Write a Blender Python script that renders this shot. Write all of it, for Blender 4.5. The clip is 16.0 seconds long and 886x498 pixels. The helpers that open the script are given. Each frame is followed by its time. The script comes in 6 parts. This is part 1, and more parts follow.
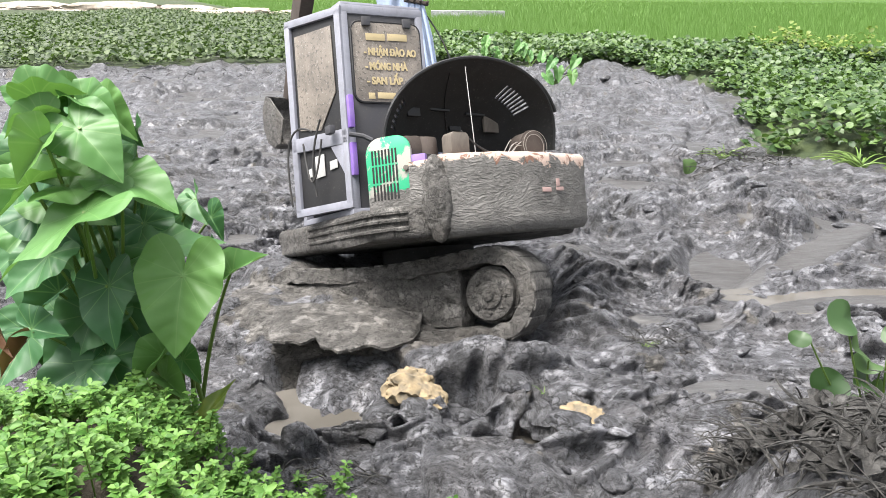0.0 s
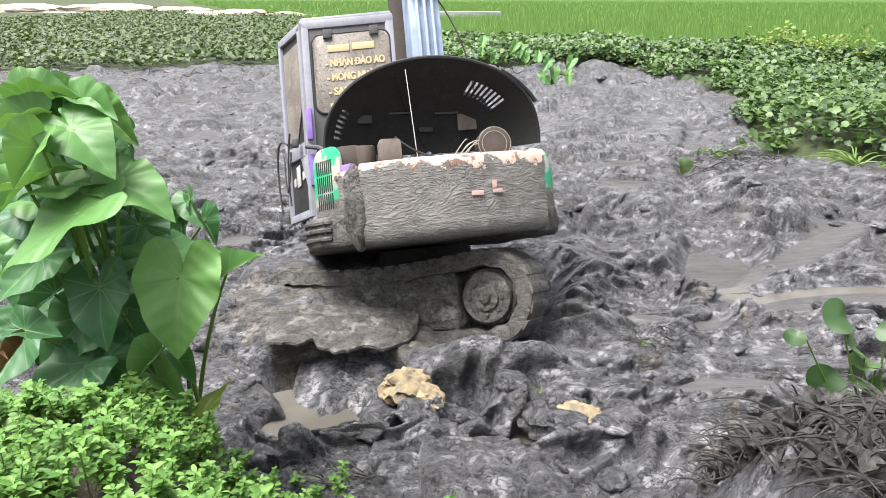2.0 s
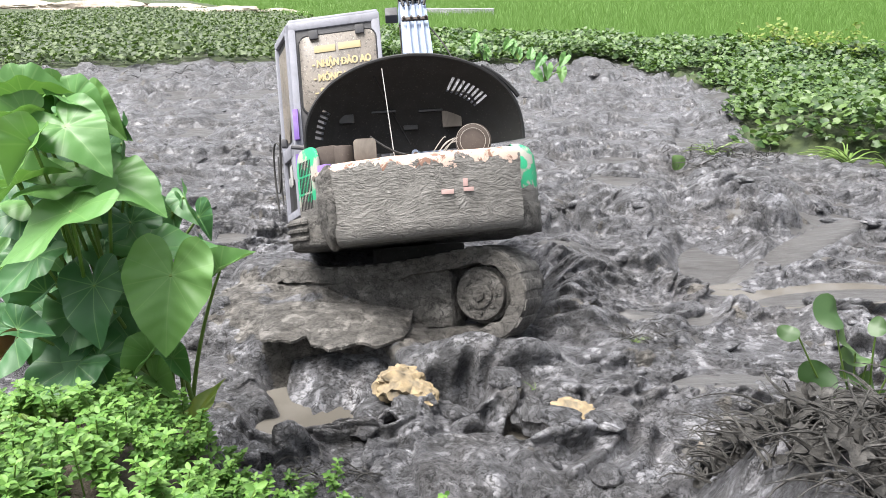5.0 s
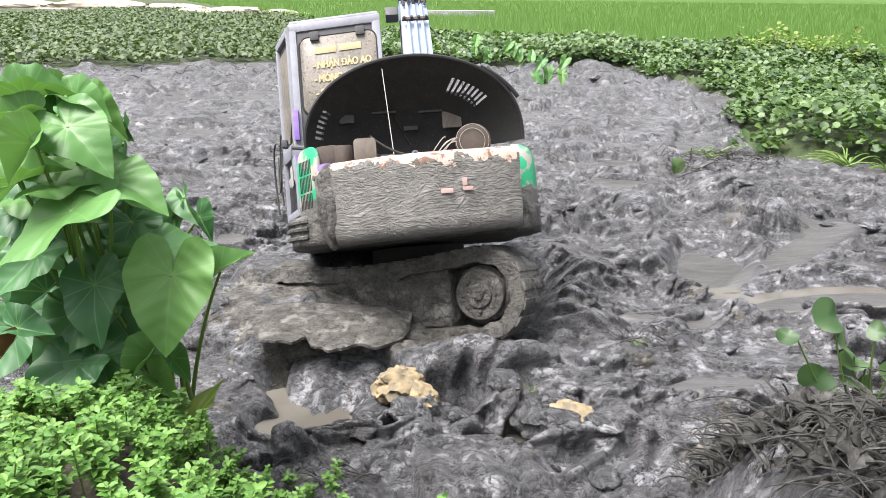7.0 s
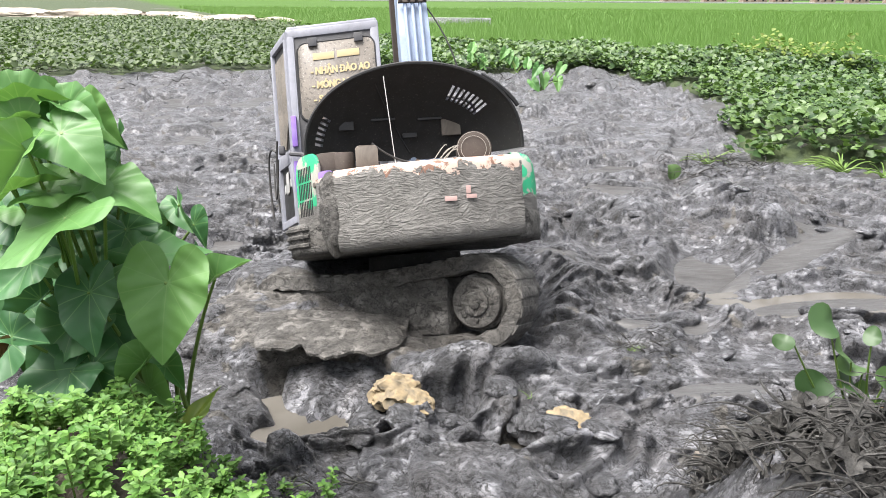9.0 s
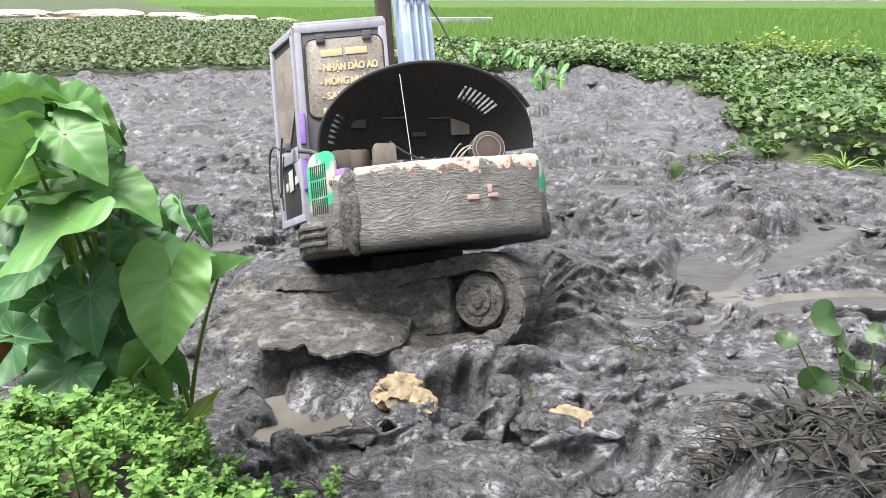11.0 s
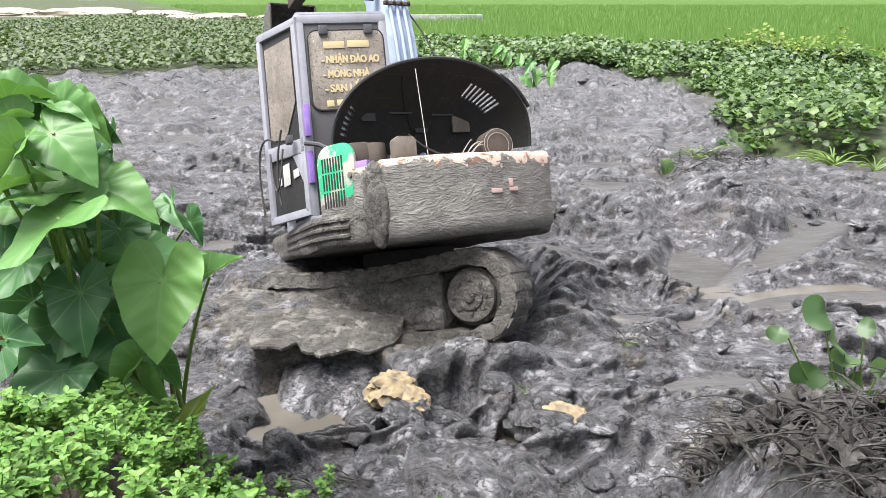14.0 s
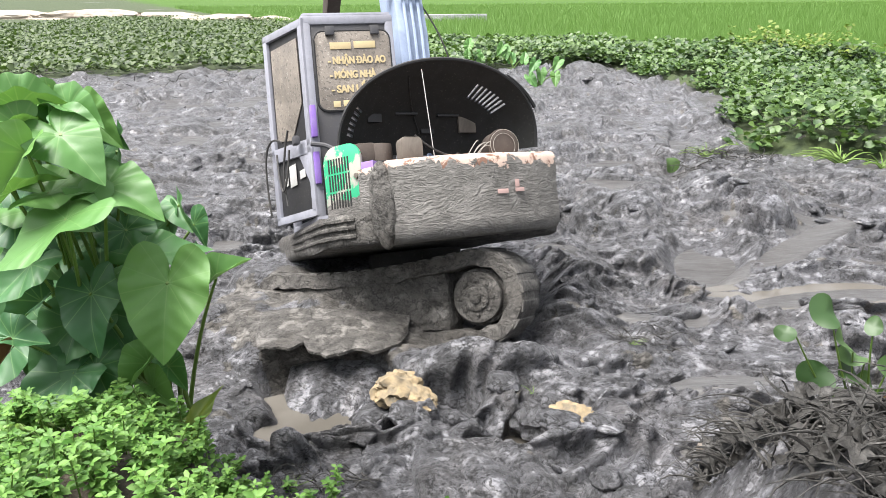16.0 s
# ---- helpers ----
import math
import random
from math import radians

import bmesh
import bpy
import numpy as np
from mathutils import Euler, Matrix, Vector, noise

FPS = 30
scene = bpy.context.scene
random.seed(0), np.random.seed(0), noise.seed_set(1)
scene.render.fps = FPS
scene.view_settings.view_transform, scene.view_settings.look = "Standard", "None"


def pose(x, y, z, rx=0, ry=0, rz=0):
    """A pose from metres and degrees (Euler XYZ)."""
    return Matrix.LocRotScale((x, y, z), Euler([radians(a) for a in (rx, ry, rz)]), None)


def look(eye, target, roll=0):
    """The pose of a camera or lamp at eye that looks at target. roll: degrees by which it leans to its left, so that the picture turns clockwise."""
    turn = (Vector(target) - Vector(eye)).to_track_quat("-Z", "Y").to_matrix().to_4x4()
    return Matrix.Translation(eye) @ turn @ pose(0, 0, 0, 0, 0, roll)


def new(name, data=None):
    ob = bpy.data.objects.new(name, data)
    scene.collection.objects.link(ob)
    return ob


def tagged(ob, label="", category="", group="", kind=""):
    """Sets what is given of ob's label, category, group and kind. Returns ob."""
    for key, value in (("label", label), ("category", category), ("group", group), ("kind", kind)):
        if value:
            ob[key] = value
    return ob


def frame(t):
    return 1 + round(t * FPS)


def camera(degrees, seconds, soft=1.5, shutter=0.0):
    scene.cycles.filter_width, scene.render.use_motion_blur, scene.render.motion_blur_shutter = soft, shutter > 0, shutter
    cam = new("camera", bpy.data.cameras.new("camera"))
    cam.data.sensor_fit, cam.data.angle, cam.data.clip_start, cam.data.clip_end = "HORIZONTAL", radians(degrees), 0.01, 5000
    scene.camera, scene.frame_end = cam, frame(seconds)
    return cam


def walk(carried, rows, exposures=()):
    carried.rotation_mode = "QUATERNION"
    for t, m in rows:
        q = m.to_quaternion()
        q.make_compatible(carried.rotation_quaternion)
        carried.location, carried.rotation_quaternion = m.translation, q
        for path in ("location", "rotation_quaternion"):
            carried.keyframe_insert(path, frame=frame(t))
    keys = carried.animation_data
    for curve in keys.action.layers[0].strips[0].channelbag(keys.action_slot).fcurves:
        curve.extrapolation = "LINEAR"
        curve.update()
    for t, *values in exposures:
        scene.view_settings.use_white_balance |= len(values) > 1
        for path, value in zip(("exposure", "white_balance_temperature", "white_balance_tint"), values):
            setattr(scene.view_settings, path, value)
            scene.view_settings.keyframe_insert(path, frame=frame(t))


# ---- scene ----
cam = camera(63.0, 16.0, soft=0.8)
PATH = [
    (0, (-0.002, 0.023, 2.688), (-0.03, 1.905, 2.014), 0.3),
    (0.5, (-0.001, 0.021, 2.688), (-0.029, 1.905, 2.016), 0.3),
    (1, (0.002, 0.022, 2.686), (-0.028, 1.905, 2.015), 0.0),
    (1.5, (0.006, 0.023, 2.681), (-0.023, 1.906, 2.008), -0.1),
    (2, (0.005, 0.021, 2.682), (-0.016, 1.905, 2.01), 0.1),
    (2.5, (0.001, 0.02, 2.683), (-0.012, 1.906, 2.018), 0.4),
    (3, (0.0, 0.022, 2.684), (-0.009, 1.909, 2.021), 0.5),
    (3.5, (0.002, 0.021, 2.684), (-0.002, 1.907, 2.017), 0.3),
    (4, (0.004, 0.018, 2.688), (0.003, 1.901, 2.013), 0.1),
    (6.5, (0.004, 0.02, 2.676), (-0.001, 1.901, 1.995), 0.3),
    (7, (0.0, 0.013, 2.685), (-0.001, 1.896, 2.01), 0.5),
    (7.5, (0.0, 0.021, 2.678), (-0.007, 1.906, 2.009), 0.6),
    (8, (0.0, 0.014, 2.687), (-0.004, 1.902, 2.024), 0.6),
    (8.5, (0.002, 0.016, 2.687), (0.007, 1.905, 2.032), 0.5),
    (9, (0.006, 0.021, 2.68), (0.013, 1.91, 2.023), 0.4),
    (11.5, (0.006, 0.017, 2.677), (0.006, 1.906, 2.019), 0.1),
    (12, (0.003, 0.018, 2.679), (0.008, 1.909, 2.025), 0.2),
    (12.5, (0.004, 0.016, 2.679), (0.009, 1.908, 2.032), 0.4),
    (13, (0.002, 0.014, 2.685), (0.015, 1.906, 2.038), 0.4),
    (13.5, (0.011, 0.027, 2.674), (0.036, 1.915, 2.017), 0.0),
    (14, (0.005, 0.019, 2.677), (0.028, 1.905, 2.013), -0.0),
    (14.5, (0.003, 0.021, 2.675), (0.022, 1.906, 2.009), -0.1),
    (15, (0.005, 0.021, 2.677), (0.016, 1.907, 2.013), -0.2),
    (15.5, (0.004, 0.02, 2.677), (0.012, 1.907, 2.014), -0.4),
    (16, (-0.001, 0.019, 2.677), (0.008, 1.905, 2.012), -0.4),
]
walk(cam, [(t, look(eye, target, roll)) for t, eye, target, roll in PATH])

# ---- world, sun, exposure ----
scene.view_settings.exposure = 1.64
world = bpy.data.worlds.new("sky")
scene.world = world
world.use_nodes = True
wn = world.node_tree.nodes
wl = world.node_tree.links
sky = wn.new("ShaderNodeTexSky")
sky.sky_type = "NISHITA"
sky.sun_disc = False
sky.sun_elevation = radians(69)
sky.sun_rotation = radians(-109)
sky.air_density = 1.0
sky.dust_density = 4.0
veil = wn.new("ShaderNodeHueSaturation")
veil.inputs["Saturation"].default_value = 0.28
wl.new(sky.outputs[0], veil.inputs["Color"])
wl.new(veil.outputs[0], wn["Background"].inputs["Color"])
wn["Background"].inputs["Strength"].default_value = 0.1

sun = new("sun", bpy.data.lights.new("sun", "SUN"))
sun.data.energy = 3.6
sun.data.angle = radians(42)
sun.data.color = (1.0, 0.965, 0.93)
sun.matrix_world = look((-3.4, -1.2, 9.5), (0, 0, 0))


# ---- materials ----
def mat(name, rough=0.7, metal=0.0):
    m = bpy.data.materials.new(name)
    m.use_nodes = True
    nt = m.node_tree
    b = nt.nodes["Principled BSDF"]
    b.inputs["Roughness"].default_value = rough
    b.inputs["Metallic"].default_value = metal
    return m, nt, b


def coords(nt, scale=1.0, out="Object"):
    tc = nt.nodes.new("ShaderNodeTexCoord")
    mp = nt.nodes.new("ShaderNodeMapping")
    if not isinstance(scale, (tuple, list)):
        scale = (scale,) * 3
    mp.inputs["Scale"].default_value = scale
    nt.links.new(tc.outputs[out], mp.inputs["Vector"])
    return mp.outputs[0]


def noise_tex(nt, scale, detail=5, rough=0.55, warp=0.0, stretch=1.0):
    n = nt.nodes.new("ShaderNodeTexNoise")
    n.inputs["Scale"].default_value = scale
    n.inputs["Detail"].default_value = detail
    n.inputs["Roughness"].default_value = rough
    n.inputs["Distortion"].default_value = warp
    nt.links.new(coords(nt, stretch), n.inputs["Vector"])
    return n.outputs["Fac"]


def ramp(nt, fac, stops):
    r = nt.nodes.new("ShaderNodeValToRGB")
    el = r.color_ramp.elements
    while len(el) < len(stops):
        el.new(0.5)
    for e, (p, c) in zip(el, stops):
        e.position = p
        e.color = (*c, 1) if len(c) == 3 else c
    nt.links.new(fac, r.inputs[0])
    return r.outputs["Color"]


def grey(*stops):
    return [(p, (v, v, v)) for p, v in stops]


def math_node(nt, op, a, b):
    n = nt.nodes.new("ShaderNodeMath")
    n.operation = op
    for i, v in enumerate((a, b)):
        if isinstance(v, (int, float)):
            n.inputs[i].default_value = v
        else:
            nt.links.new(v, n.inputs[i])
    return n.outputs[0]


def mix(nt, fac, a, b):
    n = nt.nodes.new("ShaderNodeMix")
    n.data_type = "RGBA"
    for i, v in ((0, fac), (6, a), (7, b)):
        if isinstance(v, (int, float)):
            n.inputs[i].default_value = v
        elif isinstance(v, tuple):
            n.inputs[i].default_value = (*v, 1)
        else:
            nt.links.new(v, n.inputs[i])
    return n.outputs[2]


def bump(nt, b, height, strength=0.5, dist=0.02):
    n = nt.nodes.new("ShaderNodeBump")
    n.inputs["Strength"].default_value = strength
    n.inputs["Distance"].default_value = dist
    nt.links.new(height, n.inputs["Height"])
    nt.links.new(n.outputs[0], b.inputs["Normal"])


def creased(nt, scale, detail, warp, stretch=1.0):
    """Rounded lumps with sharp creases between them."""
    n = noise_tex(nt, scale, detail, 0.6, warp, stretch)
    return math_node(nt, "MULTIPLY", math_node(nt, "ABSOLUTE", math_node(nt, "SUBTRACT", n, 0.5), 0), 2.0)


def mud_material(name, dark, light, wet=(0.28, 0.75), grain=34.0, relief=1.0, earthy=0.0):
    """Wet mud: soft blotches, brown drier patches, crumbs, and cracks with their crevice shade painted dark."""
    m, nt, b = mat(name)
    b.inputs["Specular IOR Level"].default_value = 0.38
    big = noise_tex(nt, 0.9, 4, 0.6, 0.6)
    fine = creased(nt, grain, 6, 0.5)
    grit = noise_tex(nt, grain * 4, 4, 0.65)
    mid = creased(nt, 8, 6, 0.9, (0.8, 1.1, 1))
    tone = math_node(nt, "ADD", math_node(nt, "MULTIPLY", big, 0.5), math_node(nt, "MULTIPLY", noise_tex(nt, 6, 6, 0.62, 1.0), 0.5))
    base = ramp(nt, tone, [(0.34, dark), (0.62, light)])
    smear = noise_tex(nt, 6.5, 9, 0.72, 0.15, (0.9, 1.15, 1.1))
    base = mix(nt, ramp(nt, smear, grey((0.51, 0), (0.57, 0.28))), base, tuple(c * 1.5 for c in light))
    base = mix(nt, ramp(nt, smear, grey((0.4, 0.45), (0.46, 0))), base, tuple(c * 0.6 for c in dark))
    if earthy:
        dry = noise_tex(nt, 1.3, 6, 0.65, 0.8)
        base = mix(nt, ramp(nt, dry, grey((0.5, 0), (0.66, earthy))), base, (light[0] * 0.82, light[1] * 0.72, light[2] * 0.6))
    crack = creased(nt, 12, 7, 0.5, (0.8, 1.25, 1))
    # Crevice shade put into the colour, along the creases that also shape the bump.
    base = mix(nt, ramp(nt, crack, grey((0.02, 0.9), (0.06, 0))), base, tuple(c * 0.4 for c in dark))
    film = noise_tex(nt, grain * 0.9, 7, 0.75, 0.1, (0.9, 1.1, 1))
    base = mix(nt, ramp(nt, film, grey((0.53, 0), (0.58, 0.28))), base, tuple(c * 1.6 for c in light))
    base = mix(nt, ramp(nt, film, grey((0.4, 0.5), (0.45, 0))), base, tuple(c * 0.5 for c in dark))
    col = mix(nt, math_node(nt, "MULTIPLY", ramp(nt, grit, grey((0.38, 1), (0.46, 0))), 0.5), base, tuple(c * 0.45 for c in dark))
    nt.links.new(col, b.inputs["Base Color"])
    nt.links.new(ramp(nt, tone, grey((0.4, wet[1]), (0.6, wet[0]))), b.inputs["Roughness"])
    sleek = ramp(nt, smear, grey((0.42, 1), (0.56, 0.22)))
    h = math_node(nt, "MULTIPLY", mid, 0.05)
    h = math_node(nt, "ADD", h, math_node(nt, "MULTIPLY", crack, 0.05))
    h = math_node(nt, "ADD", h, math_node(nt, "MULTIPLY", fine, 0.045))
    h = math_node(nt, "ADD", h, math_node(nt, "MULTIPLY", grit, 0.018))
    h = math_node(nt, "MULTIPLY", h, sleek)
    bump(nt, b, h, 1.0, relief)
    return m


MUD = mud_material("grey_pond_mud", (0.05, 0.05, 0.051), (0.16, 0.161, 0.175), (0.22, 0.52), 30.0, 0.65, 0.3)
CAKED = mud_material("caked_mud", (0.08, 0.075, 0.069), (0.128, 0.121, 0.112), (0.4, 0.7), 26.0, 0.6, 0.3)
DEBRIS = mud_material("muddy_roots", (0.02, 0.019, 0.017), (0.06, 0.057, 0.053), (0.3, 0.6), 40.0, 0.15)


def painted(name, colour, rough=0.5, second=None, mud_z=None, mud_soft=0.05, rust=0.0, spread=0.25, worn=(0.42, 0.75, 0.8)):
    """Old paint with chips, dust and, below a height in its own space, caked mud."""
    m, nt, b = mat(name, rough)
    a = noise_tex(nt, 6, 6, 0.65, 0.6)
    f = noise_tex(nt, 60, 4, 0.6)
    col = mix(nt, ramp(nt, a, grey((worn[0], 0), (worn[1], worn[2]))), colour, second or tuple(c * 0.7 for c in colour))
    if rust:
        col = mix(nt, ramp(nt, noise_tex(nt, 4.5, 7, 0.7, 0.8), grey((0.62 - rust, 0), (0.66 - rust, 1))), col, (0.145, 0.075, 0.05))
    col = mix(nt, ramp(nt, f, grey((0.6, 0), (0.72, 0.35))), col, (0.12, 0.108, 0.093))
    rr = ramp(nt, a, grey((0.3, rough), (0.7, min(1, rough + 0.25))))
    height = f
    if mud_z is not None:
        tc = nt.nodes.new("ShaderNodeTexCoord")
        sep = nt.nodes.new("ShaderNodeSeparateXYZ")
        nt.links.new(tc.outputs["Object"], sep.inputs[0])
        wob = math_node(nt, "MULTIPLY", math_node(nt, "SUBTRACT", noise_tex(nt, 5.5, 7, 0.62, 0.5), 0.5), spread * 2)
        lev = math_node(nt, "ADD", sep.outputs[2], wob)
        t = math_node(nt, "MULTIPLY", math_node(nt, "SUBTRACT", mud_z, lev), 1 / mud_soft)
        fac = ramp(nt, t, grey((0.0, 0), (0.25, 1)))
        mc = ramp(nt, noise_tex(nt, 9, 7, 0.6, 1.2), [(0.35, (0.1, 0.095, 0.087)), (0.65, (0.16, 0.152, 0.142))])
        col = mix(nt, fac, col, mc)
        rr = mix(nt, fac, rr, (0.55, 0.55, 0.55))
        strokes = math_node(nt, "ADD", creased(nt, 7, 8, 2.2, (0.7, 0.7, 1.5)), math_node(nt, "MULTIPLY", noise_tex(nt, 45, 5, 0.6, 0.8, (0.5, 0.5, 2.0)), 0.5))
        height = math_node(nt, "ADD", math_node(nt, "MULTIPLY", fac, 1.2), math_node(nt, "MULTIPLY", math_node(nt, "MULTIPLY", strokes, fac), 1.1))
        bump(nt, b, height, 1.0, 0.022)
    else:
        bump(nt, b, height, 0.15, 0.004)
    nt.links.new(col, b.inputs["Base Color"])
    nt.links.new(rr, b.inputs["Roughness"])
    return m


LAVENDER = painted("lavender_grey_paint", (0.235, 0.24, 0.28), 0.5, (0.165, 0.165, 0.18))
BOOM_BLUE = painted("pale_blue_paint", (0.25, 0.31, 0.43), 0.5, (0.19, 0.23, 0.31), rust=0.0)
CREAM = painted("cream_paint_under_mud", (0.432, 0.336, 0.282), 0.6, (0.372, 0.264, 0.216), mud_z=0.17, mud_soft=0.012, rust=0.09, spread=0.27)
GREEN = painted("green_paint", (0.018, 0.3, 0.144), 0.45, (0.3, 0.29, 0.255), mud_z=-0.02, mud_soft=0.02, spread=0.12, worn=(0.51, 0.55, 1.0))
PURPLE = painted("purple_paint", (0.18, 0.096, 0.372), 0.5, (0.25, 0.2, 0.36))
BLACK = painted("black_paint", (0.012, 0.012, 0.0135), 0.45, (0.022, 0.021, 0.02))
CHARCOAL = painted("charcoal_trim", (0.045, 0.045, 0.051), 0.55, (0.066, 0.063, 0.06))
SOOT = painted("sooty_engine_paint", (0.007, 0.0066, 0.0066), 0.7, (0.014, 0.012, 0.0105))
TAN = painted("dusty_tan_metal", (0.125, 0.107, 0.09), 0.7, (0.06, 0.052, 0.045))
RUST = painted("rusty_steel", (0.045, 0.033, 0.027), 0.7, (0.08, 0.066, 0.055))
WHITE = painted("white_paint", (0.432, 0.432, 0.42), 0.5)
YELLOW = painted("yellow_lettering", (0.432, 0.348, 0.192), 0.6, (0.4, 0.33, 0.2))
RUBBER = painted("black_rubber_hose", (0.018, 0.018, 0.018), 0.5, (0.055, 0.05, 0.045))
WIRE = painted("pale_wire", (0.3, 0.282, 0.252), 0.5)


def dusty_glass():
    m, nt, b = mat("dust_caked_window", 0.35)
    blot = noise_tex(nt, 3.5, 6, 0.65, 0.8)
    speck = noise_tex(nt, 70, 3, 0.5)
    col = ramp(nt, blot, [(0.32, (0.11, 0.096, 0.082)), (0.6, (0.21, 0.183, 0.154))])
    col = mix(nt, ramp(nt, speck, grey((0.62, 0), (0.68, 0.7))), col, (0.34, 0.32, 0.29))
    col = mix(nt, ramp(nt, noise_tex(nt, 38, 6, 0.7, 0.6), grey((0.4, 0.75), (0.45, 0))), col, (0.055, 0.05, 0.045))
    nt.links.new(col, b.inputs["Base Color"])
    nt.links.new(ramp(nt, blot, grey((0.35, 0.3), (0.6, 0.7))), b.inputs["Roughness"])
    return m


DUSTY = dusty_glass()
DARKGLASS, _, _b = mat("dark_glass", 0.12)
_b.inputs["Base Color"].default_value = (0.02, 0.022, 0.025, 1)


def leaf_material(name, low, high, scale=9.0, gloss=0.45, through_it=0.25, veins=False):
    m, nt, b = mat(name, gloss)
    oi = nt.nodes.new("ShaderNodeObjectInfo")
    geo = nt.nodes.new("ShaderNodeNewGeometry")
    rnd = math_node(nt, "FRACT", math_node(nt, "ADD", geo.outputs["Random Per Island"], oi.outputs["Random"]), 0)
    n = noise_tex(nt, scale, 4, 0.6)
    t = math_node(nt, "ADD", math_node(nt, "MULTIPLY", rnd, 0.65), math_node(nt, "MULTIPLY", n, 0.35))
    col = ramp(nt, t, [(0.15, low), (0.85, high)])
    if veins:
        tc = nt.nodes.new("ShaderNodeTexCoord")
        sep = nt.nodes.new("ShaderNodeSeparateXYZ")
        nt.links.new(tc.outputs["Object"], sep.inputs[0])
        side = math_node(nt, "ABSOLUTE", sep.outputs[0], 0)
        run = math_node(nt, "SUBTRACT", sep.outputs[1], math_node(nt, "MULTIPLY", side, 0.75))
        wave = math_node(nt, "SINE", math_node(nt, "ADD", math_node(nt, "MULTIPLY", run, 88.0), math_node(nt, "MULTIPLY", n, 5.0)), 0)
        ang = math_node(nt, "ARCTAN2", sep.outputs[0], sep.outputs[1])
        r2 = math_node(nt, "ADD", math_node(nt, "MULTIPLY", sep.outputs[0], sep.outputs[0]), math_node(nt, "MULTIPLY", sep.outputs[1], sep.outputs[1]))
        off = math_node(nt, "MULTIPLY", math_node(nt, "SQRT", r2, 0), math_node(nt, "ABSOLUTE", math_node(nt, "SINE", math_node(nt, "MULTIPLY", ang, 5.0), 0), 0))
        line = ramp(nt, math_node(nt, "MULTIPLY", off, 40.0), grey((0.25, 1), (0.65, 0)))
        col = mix(nt, math_node(nt, "MULTIPLY", line, 0.34), col, (0.2, 0.34, 0.12))
        swell = math_node(nt, "ADD", math_node(nt, "MULTIPLY", wave, -0.5), math_node(nt, "MULTIPLY", n, 1.2))
        bump(nt, b, swell, 0.7, 0.0022)
    nt.links.new(col, b.inputs["Base Color"])
    out = nt.nodes["Material Output"]
    tr = nt.nodes.new("ShaderNodeBsdfTranslucent")
    nt.links.new(mix(nt, 0.5, col, (0.12, 0.24, 0.02)), tr.inputs["Color"])
    ms = nt.nodes.new("ShaderNodeMixShader")
    ms.inputs[0].default_value = through_it
    nt.links.new(b.outputs[0], ms.inputs[1])
    nt.links.new(tr.outputs[0], ms.inputs[2])
    nt.links.new(ms.outputs[0], out.inputs["Surface"])
    return m


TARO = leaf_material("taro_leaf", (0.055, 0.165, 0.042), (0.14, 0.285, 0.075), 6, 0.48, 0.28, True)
# Darker second green: mature leaves, with the clump's inner and lower shade coloured in.
TARO_SHADED = leaf_material("shaded_taro_leaf", (0.026, 0.095, 0.036), (0.062, 0.17, 0.055), 6, 0.5, 0.2, True)
STALK = leaf_material("pale_green_stalk", (0.0912, 0.171, 0.0285), (0.148, 0.228, 0.0513), 12, 0.5, 0.1)
YELLOWLEAF = leaf_material("yellowing_leaf", (0.0912, 0.16, 0.0228), (0.399, 0.285, 0.0228), 14, 0.5, 0.3)
BROWNLEAF = leaf_material("withered_leaf", (0.0741, 0.0342, 0.0171), (0.182, 0.0912, 0.0456), 14, 0.7, 0.1)
HERB = leaf_material("herb_leaf", (0.05, 0.145, 0.018), (0.15, 0.29, 0.055), 20, 0.6, 0.3)
HYACINTH = leaf_material("water_hyacinth_leaf", (0.018, 0.048, 0.014), (0.1, 0.165, 0.045), 3, 0.5, 0.2)
HYALEAF = leaf_material("glossy_hyacinth_leaf", (0.025, 0.06, 0.018), (0.06, 0.115, 0.03), 8, 0.5, 0.15)
HYAFAR = leaf_material("hyacinth_mat_leaf", (0.014, 0.032, 0.009), (0.075, 0.11, 0.034), 1, 0.6, 0.15)
WEED = leaf_material("yellow_green_weed", (0.0741, 0.125, 0.0171), (0.171, 0.217, 0.0342), 2, 0.6, 0.25)
RICE = leaf_material("rice_blade", (0.13, 0.25, 0.055), (0.22, 0.36, 0.105), 0.15, 0.6, 0.4)
FERN = leaf_material("fern_frond", (0.114, 0.228, 0.0285), (0.182, 0.285, 0.0513), 10, 0.5, 0.3)


def field_material():
    m, nt, b = mat("rice_field_ground", 1.0)
    b.inputs["Specular IOR Level"].default_value = 0.05
    a = noise_tex(nt, 0.05, 5, 0.6)
    f = noise_tex(nt, 2.2, 6, 0.7, 0, (1, 0.35, 1))
    t = math_node(nt, "ADD", math_node(nt, "MULTIPLY", a, 0.5), math_node(nt, "MULTIPLY", f, 0.5))
    nt.links.new(ramp(nt, t, [(0.35, (0.052, 0.098, 0.026)), (0.65, (0.074, 0.128, 0.038))]), b.inputs["Base Color"])
    bump(nt, b, f, 0.8, 0.15)
    return m


def soil_material(name, low, high, scale):
    m, nt, b = mat(name, 0.9)
    n = noise_tex(nt, scale, 7, 0.65, 0.4)
    nt.links.new(ramp(nt, n, [(0.35, low), (0.65, high)]), b.inputs["Base Color"])
    bump(nt, b, n, 0.8, 0.3 / scale)
    return m


